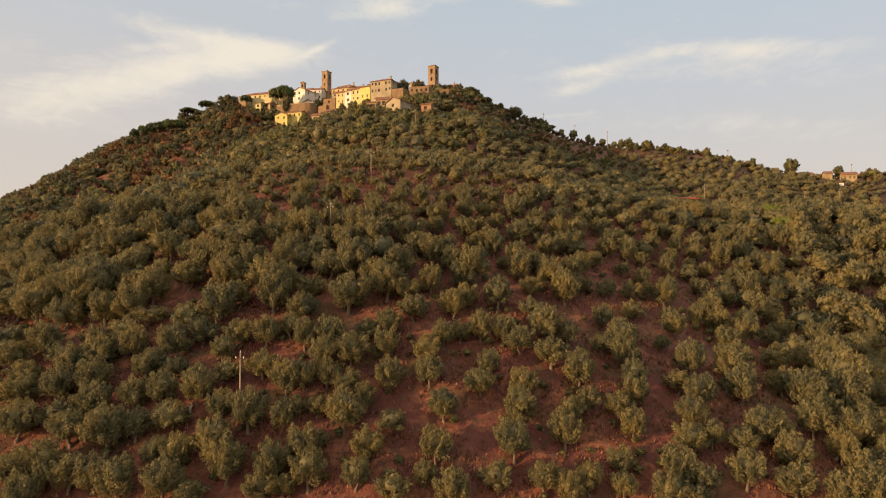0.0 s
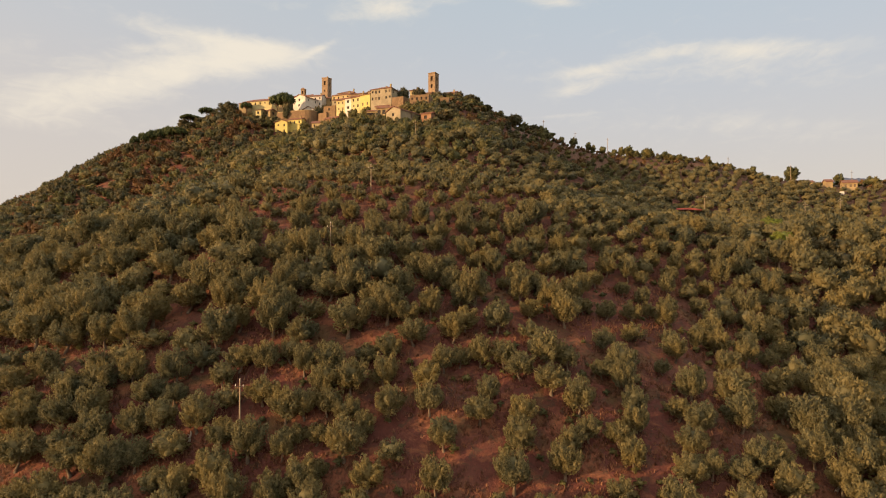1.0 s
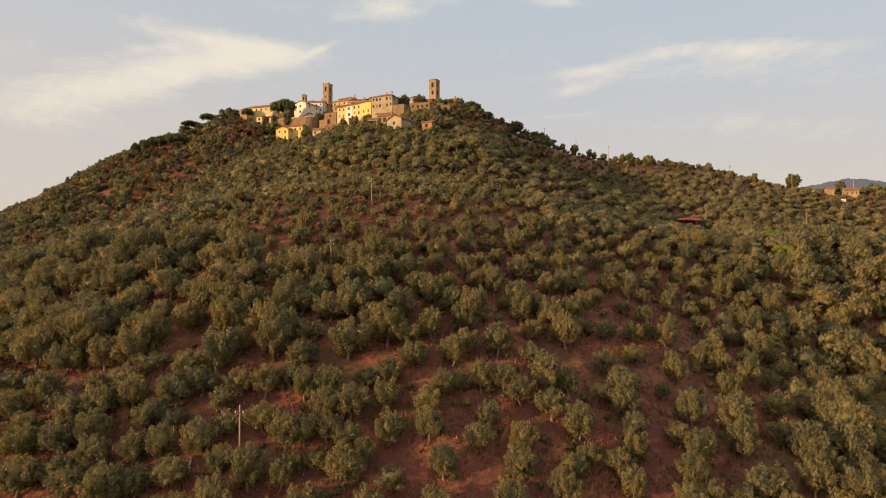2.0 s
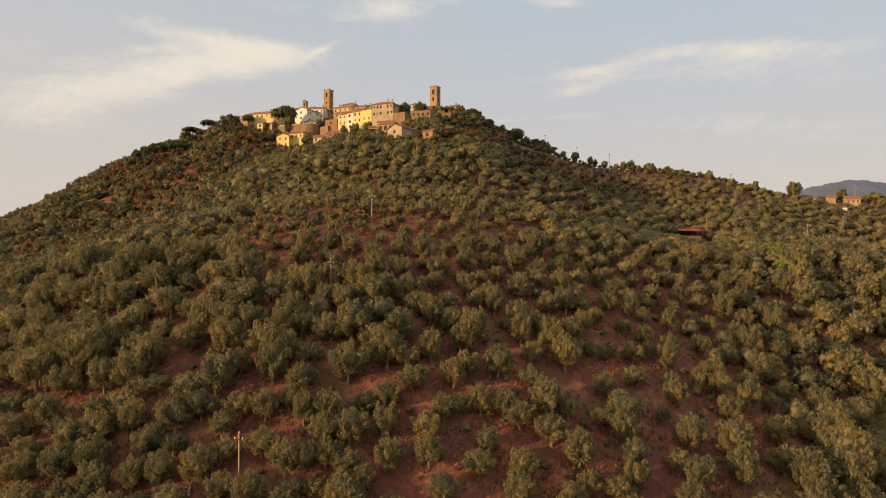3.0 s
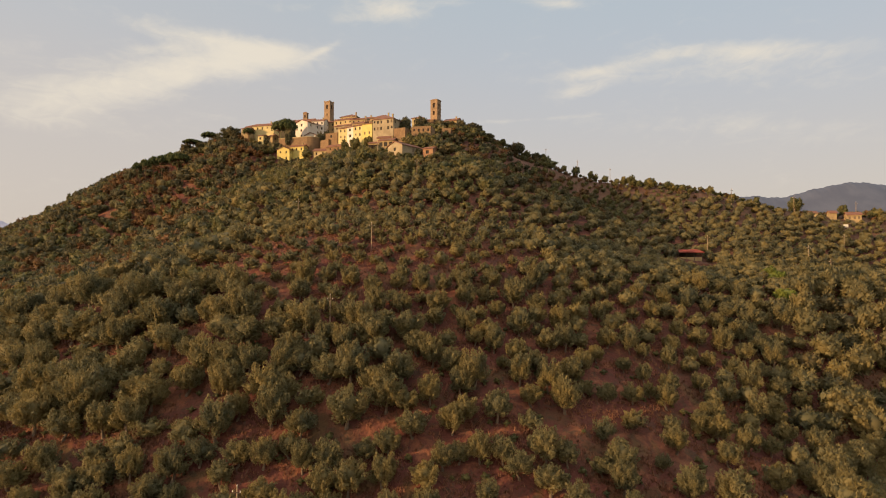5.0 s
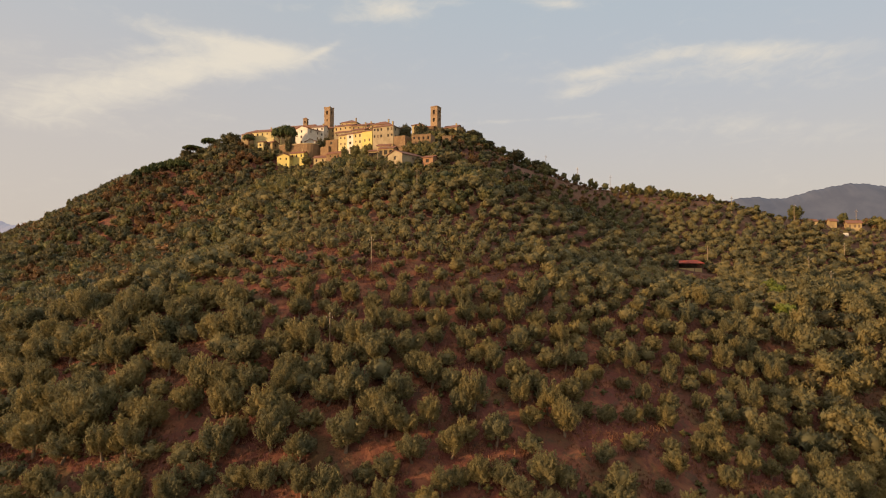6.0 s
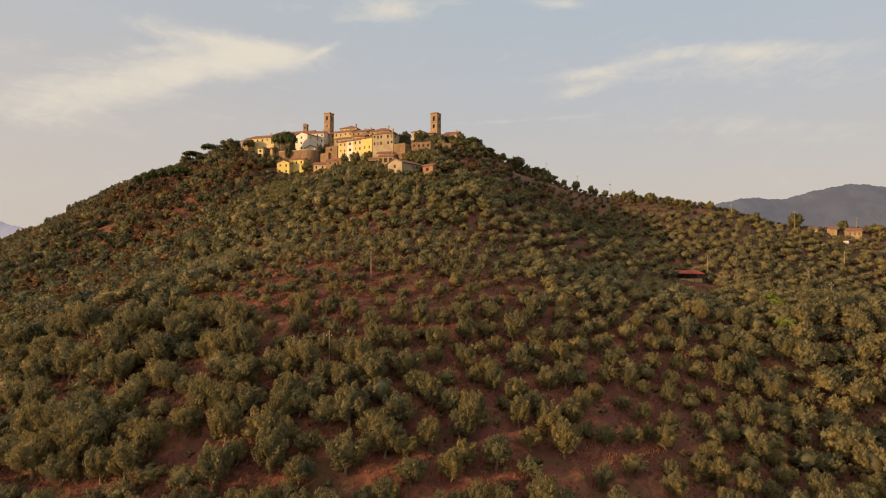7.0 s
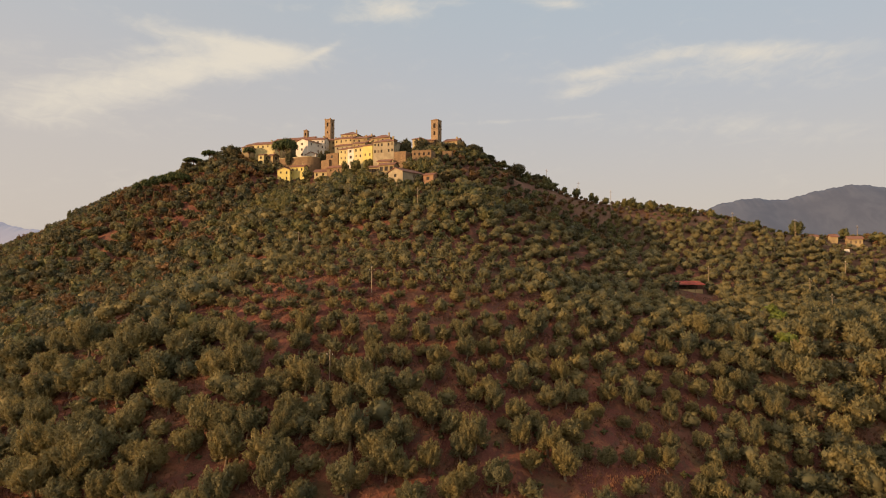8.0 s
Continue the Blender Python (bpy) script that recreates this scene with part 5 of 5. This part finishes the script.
VILLAGE_TREES.append((
    ("shrub", 40.6, 288.0, 5.7, 5.3),
    ("holm_oak", 46.1, 288.0, 7.5, 5.6),
    ("shrub", 49.9, 286.0, 6.0, 5.9),
    ("shrub", 52.5, 284.0, 7.9, 4.3),
    ("holm_oak", 5.5, 270.0, 5.9, 3.1),
    ("holm_oak", 10.6, 268.0, 6.4, 2.5),
    ("shrub", 18.1, 270.0, 6.7, 2.5),
    ("umbrella_pine", -137.8, 328.0, 9.5, 8.8),
    ("holm_oak", -123.0, 322.0, 11.9, 9.3),
    ("holm_oak", -126.7, 318.0, 5.7, 5.0),
    ("holm_oak", -150.3, 326.0, 7.5, 6.2),
    ("umbrella_pine", -146.7, 327.0, 12.4, 7.1),
    ("holm_oak", -139.6, 325.0, 7.8, 4.1),
    ("holm_oak", -140.7, 318.0, 8.2, 3.9),
    ("holm_oak", -129.4, 314.0, 8.1, 3.4),
    ("holm_oak", -114.4, 310.0, 7.4, 4.1),
    ("umbrella_pine", -164.5, 300.0, 5.4, 11.1),
    ("umbrella_pine", -160.0, 300.0, 6.0, 13.0),
    ("umbrella_pine", -156.8, 302.0, 6.0, 13.2),
    ("umbrella_pine", -152.8, 303.0, 6.6, 13.0),
    ("umbrella_pine", -148.7, 304.0, 7.3, 14.0),
    ("umbrella_pine", -145.4, 306.0, 8.5, 12.3),
))
VILLAGE_TREES.append((
    ("umbrella_pine", -142.5, 307.0, 5.5, 9.6),
    ("holm_oak", -228.7, 352.0, 9.8, 8.9),
    ("shrub", -233.8, 350.0, 4.2, 9.7),
    ("holm_oak", -192.9, 330.0, 7.2, 5.9),
    ("holm_oak", -198.5, 330.0, 6.6, 6.0),
    ("holm_oak", -182.4, 322.0, 7.1, 3.5),
    ("shrub", -207.3, 334.0, 7.3, 6.1),
    ("shrub", -97.1, 299.0, 6.0, 2.9),
    ("shrub", -105.3, 302.0, 6.0, 2.5),
    ("shrub", -61.3, 281.0, 6.7, 3.7),
    ("shrub", -54.0, 278.0, 5.5, 5.7),
    ("shrub", -46.8, 272.0, 6.5, 6.5),
    ("shrub", -39.4, 266.0, 6.4, 4.4),
    ("shrub", -15.3, 226.0, 4.5, 3.3),
    ("shrub", -11.1, 224.0, 4.5, 3.1),
    ("shrub", -26.6, 232.0, 5.1, 2.9),
    ("shrub", -33.8, 245.0, 5.9, 3.1),
    ("shrub", -2.7, 245.0, 5.4, 2.5),
    ("shrub", -3.6, 230.0, 4.6, 2.5),
    ("shrub", 59.0, 284.0, 2.8, 4.3),
    ("shrub", 64.6, 282.0, 4.2, 5.2),
    ("shrub", 71.9, 282.0, 3.1, 5.1),
))
VILLAGE_TREES.append((
    ("shrub", 74.3, 282.0, 2.8, 4.2),
    ("shrub", 78.5, 280.0, 3.3, 4.2),
    ("shrub", 83.7, 278.0, 2.8, 3.5),
    ("shrub", 86.8, 277.0, 3.6, 5.4),
    ("shrub", 90.1, 276.0, 4.7, 6.6),
    ("shrub", 93.4, 275.0, 3.3, 4.4),
    ("shrub", 98.4, 274.0, 5.7, 5.6),
    ("shrub", 106.1, 272.0, 3.8, 4.6),
    ("shrub", 109.0, 271.0, 3.8, 3.7),
    ("shrub", 112.7, 271.0, 3.8, 4.1),
    ("shrub", 116.3, 270.0, 4.3, 2.5),
    ("shrub", 124.7, 269.0, 3.8, 5.1),
    ("shrub", 134.8, 268.0, 3.7, 3.1),
    ("shrub", 146.2, 268.0, 2.7, 4.8),
    ("shrub", 164.5, 268.0, 7.7, 7.9),
    ("shrub", 185.8, 267.0, 4.8, 6.1),
    ("shrub", 197.8, 262.0, 6.8, 5.7),
    ("walnut_tree", 90.4, 155.3, 5.2, 4.6),
    ("walnut_tree", 84.8, 141.9, 5.2, 4.6),
    ("walnut_tree", 93.3, 164.2, 5.2, 4.6),
))
WORDS = {"walnut_tree": "fresh green broadleaf tree", "umbrella_pine": "dark flat-topped umbrella pine", "holm_oak": "dark rounded evergreen oak", "shrub": "green bushy shrub"}
for k, (kind, x, y, w, tall) in enumerate(tree for clump in VILLAGE_TREES for tree in clump):
    where = " among grey olives" if kind == "walnut_tree" else " beside the village houses" if x < 20 and y < 320 and x > -115 else " on the skyline of the hill"
    grp = {"walnut_tree": "fresh green trees", "umbrella_pine": "umbrella pines", "holm_oak": "oaks round the village", "shrub": "shrubs along the skyline"}[kind]
    plant(kind, k % 4, x, y, w * (1.12 if kind != "umbrella_pine" else 1.02), tall * 1.08, WORDS[kind] + where, grp, 0.1)


def make_log(x, y, length, turn, tilt, label):
    """A fallen olive trunk with broken stubs, grey with age."""
    log = new("fallen_log")
    log.matrix_world = pose(x, y, ground_z(x, y) + 0.12, 0, tilt, turn)
    trunk = join([tube([(0, 0, 0), (length * 0.35, 0.08, 0.05), (length * 0.7, -0.05, 0.03), (length, 0.1, 0.1)], (0.2, 0.17, 0.13, 0.06), 8), tube([(length * 0.55, 0, 0.05), (length * 0.7, 0.45, 0.3)], (0.08, 0.03), 6)])
    ob = new("trunk", mesh_of("trunk", *trunk, DRIFT, smooth=True))
    ob.parent = log
    tagged(log, label, "log")


DRIFT = surface("bleached_wood", (0.46, 0.40, 0.33), (0.36, 0.31, 0.25), 1.5, 9.0)
make_log(46.5, 67.8, 2.6, 35, -18, "bleached fallen olive trunk lying on red earth")
make_log(-50.8, 74.0, 2.2, -50, 20, "bleached fallen branch under an olive tree")
make_log(-33.2, 74.4, 1.4, 80, -70, "pale broken olive stump leaning on the slope")
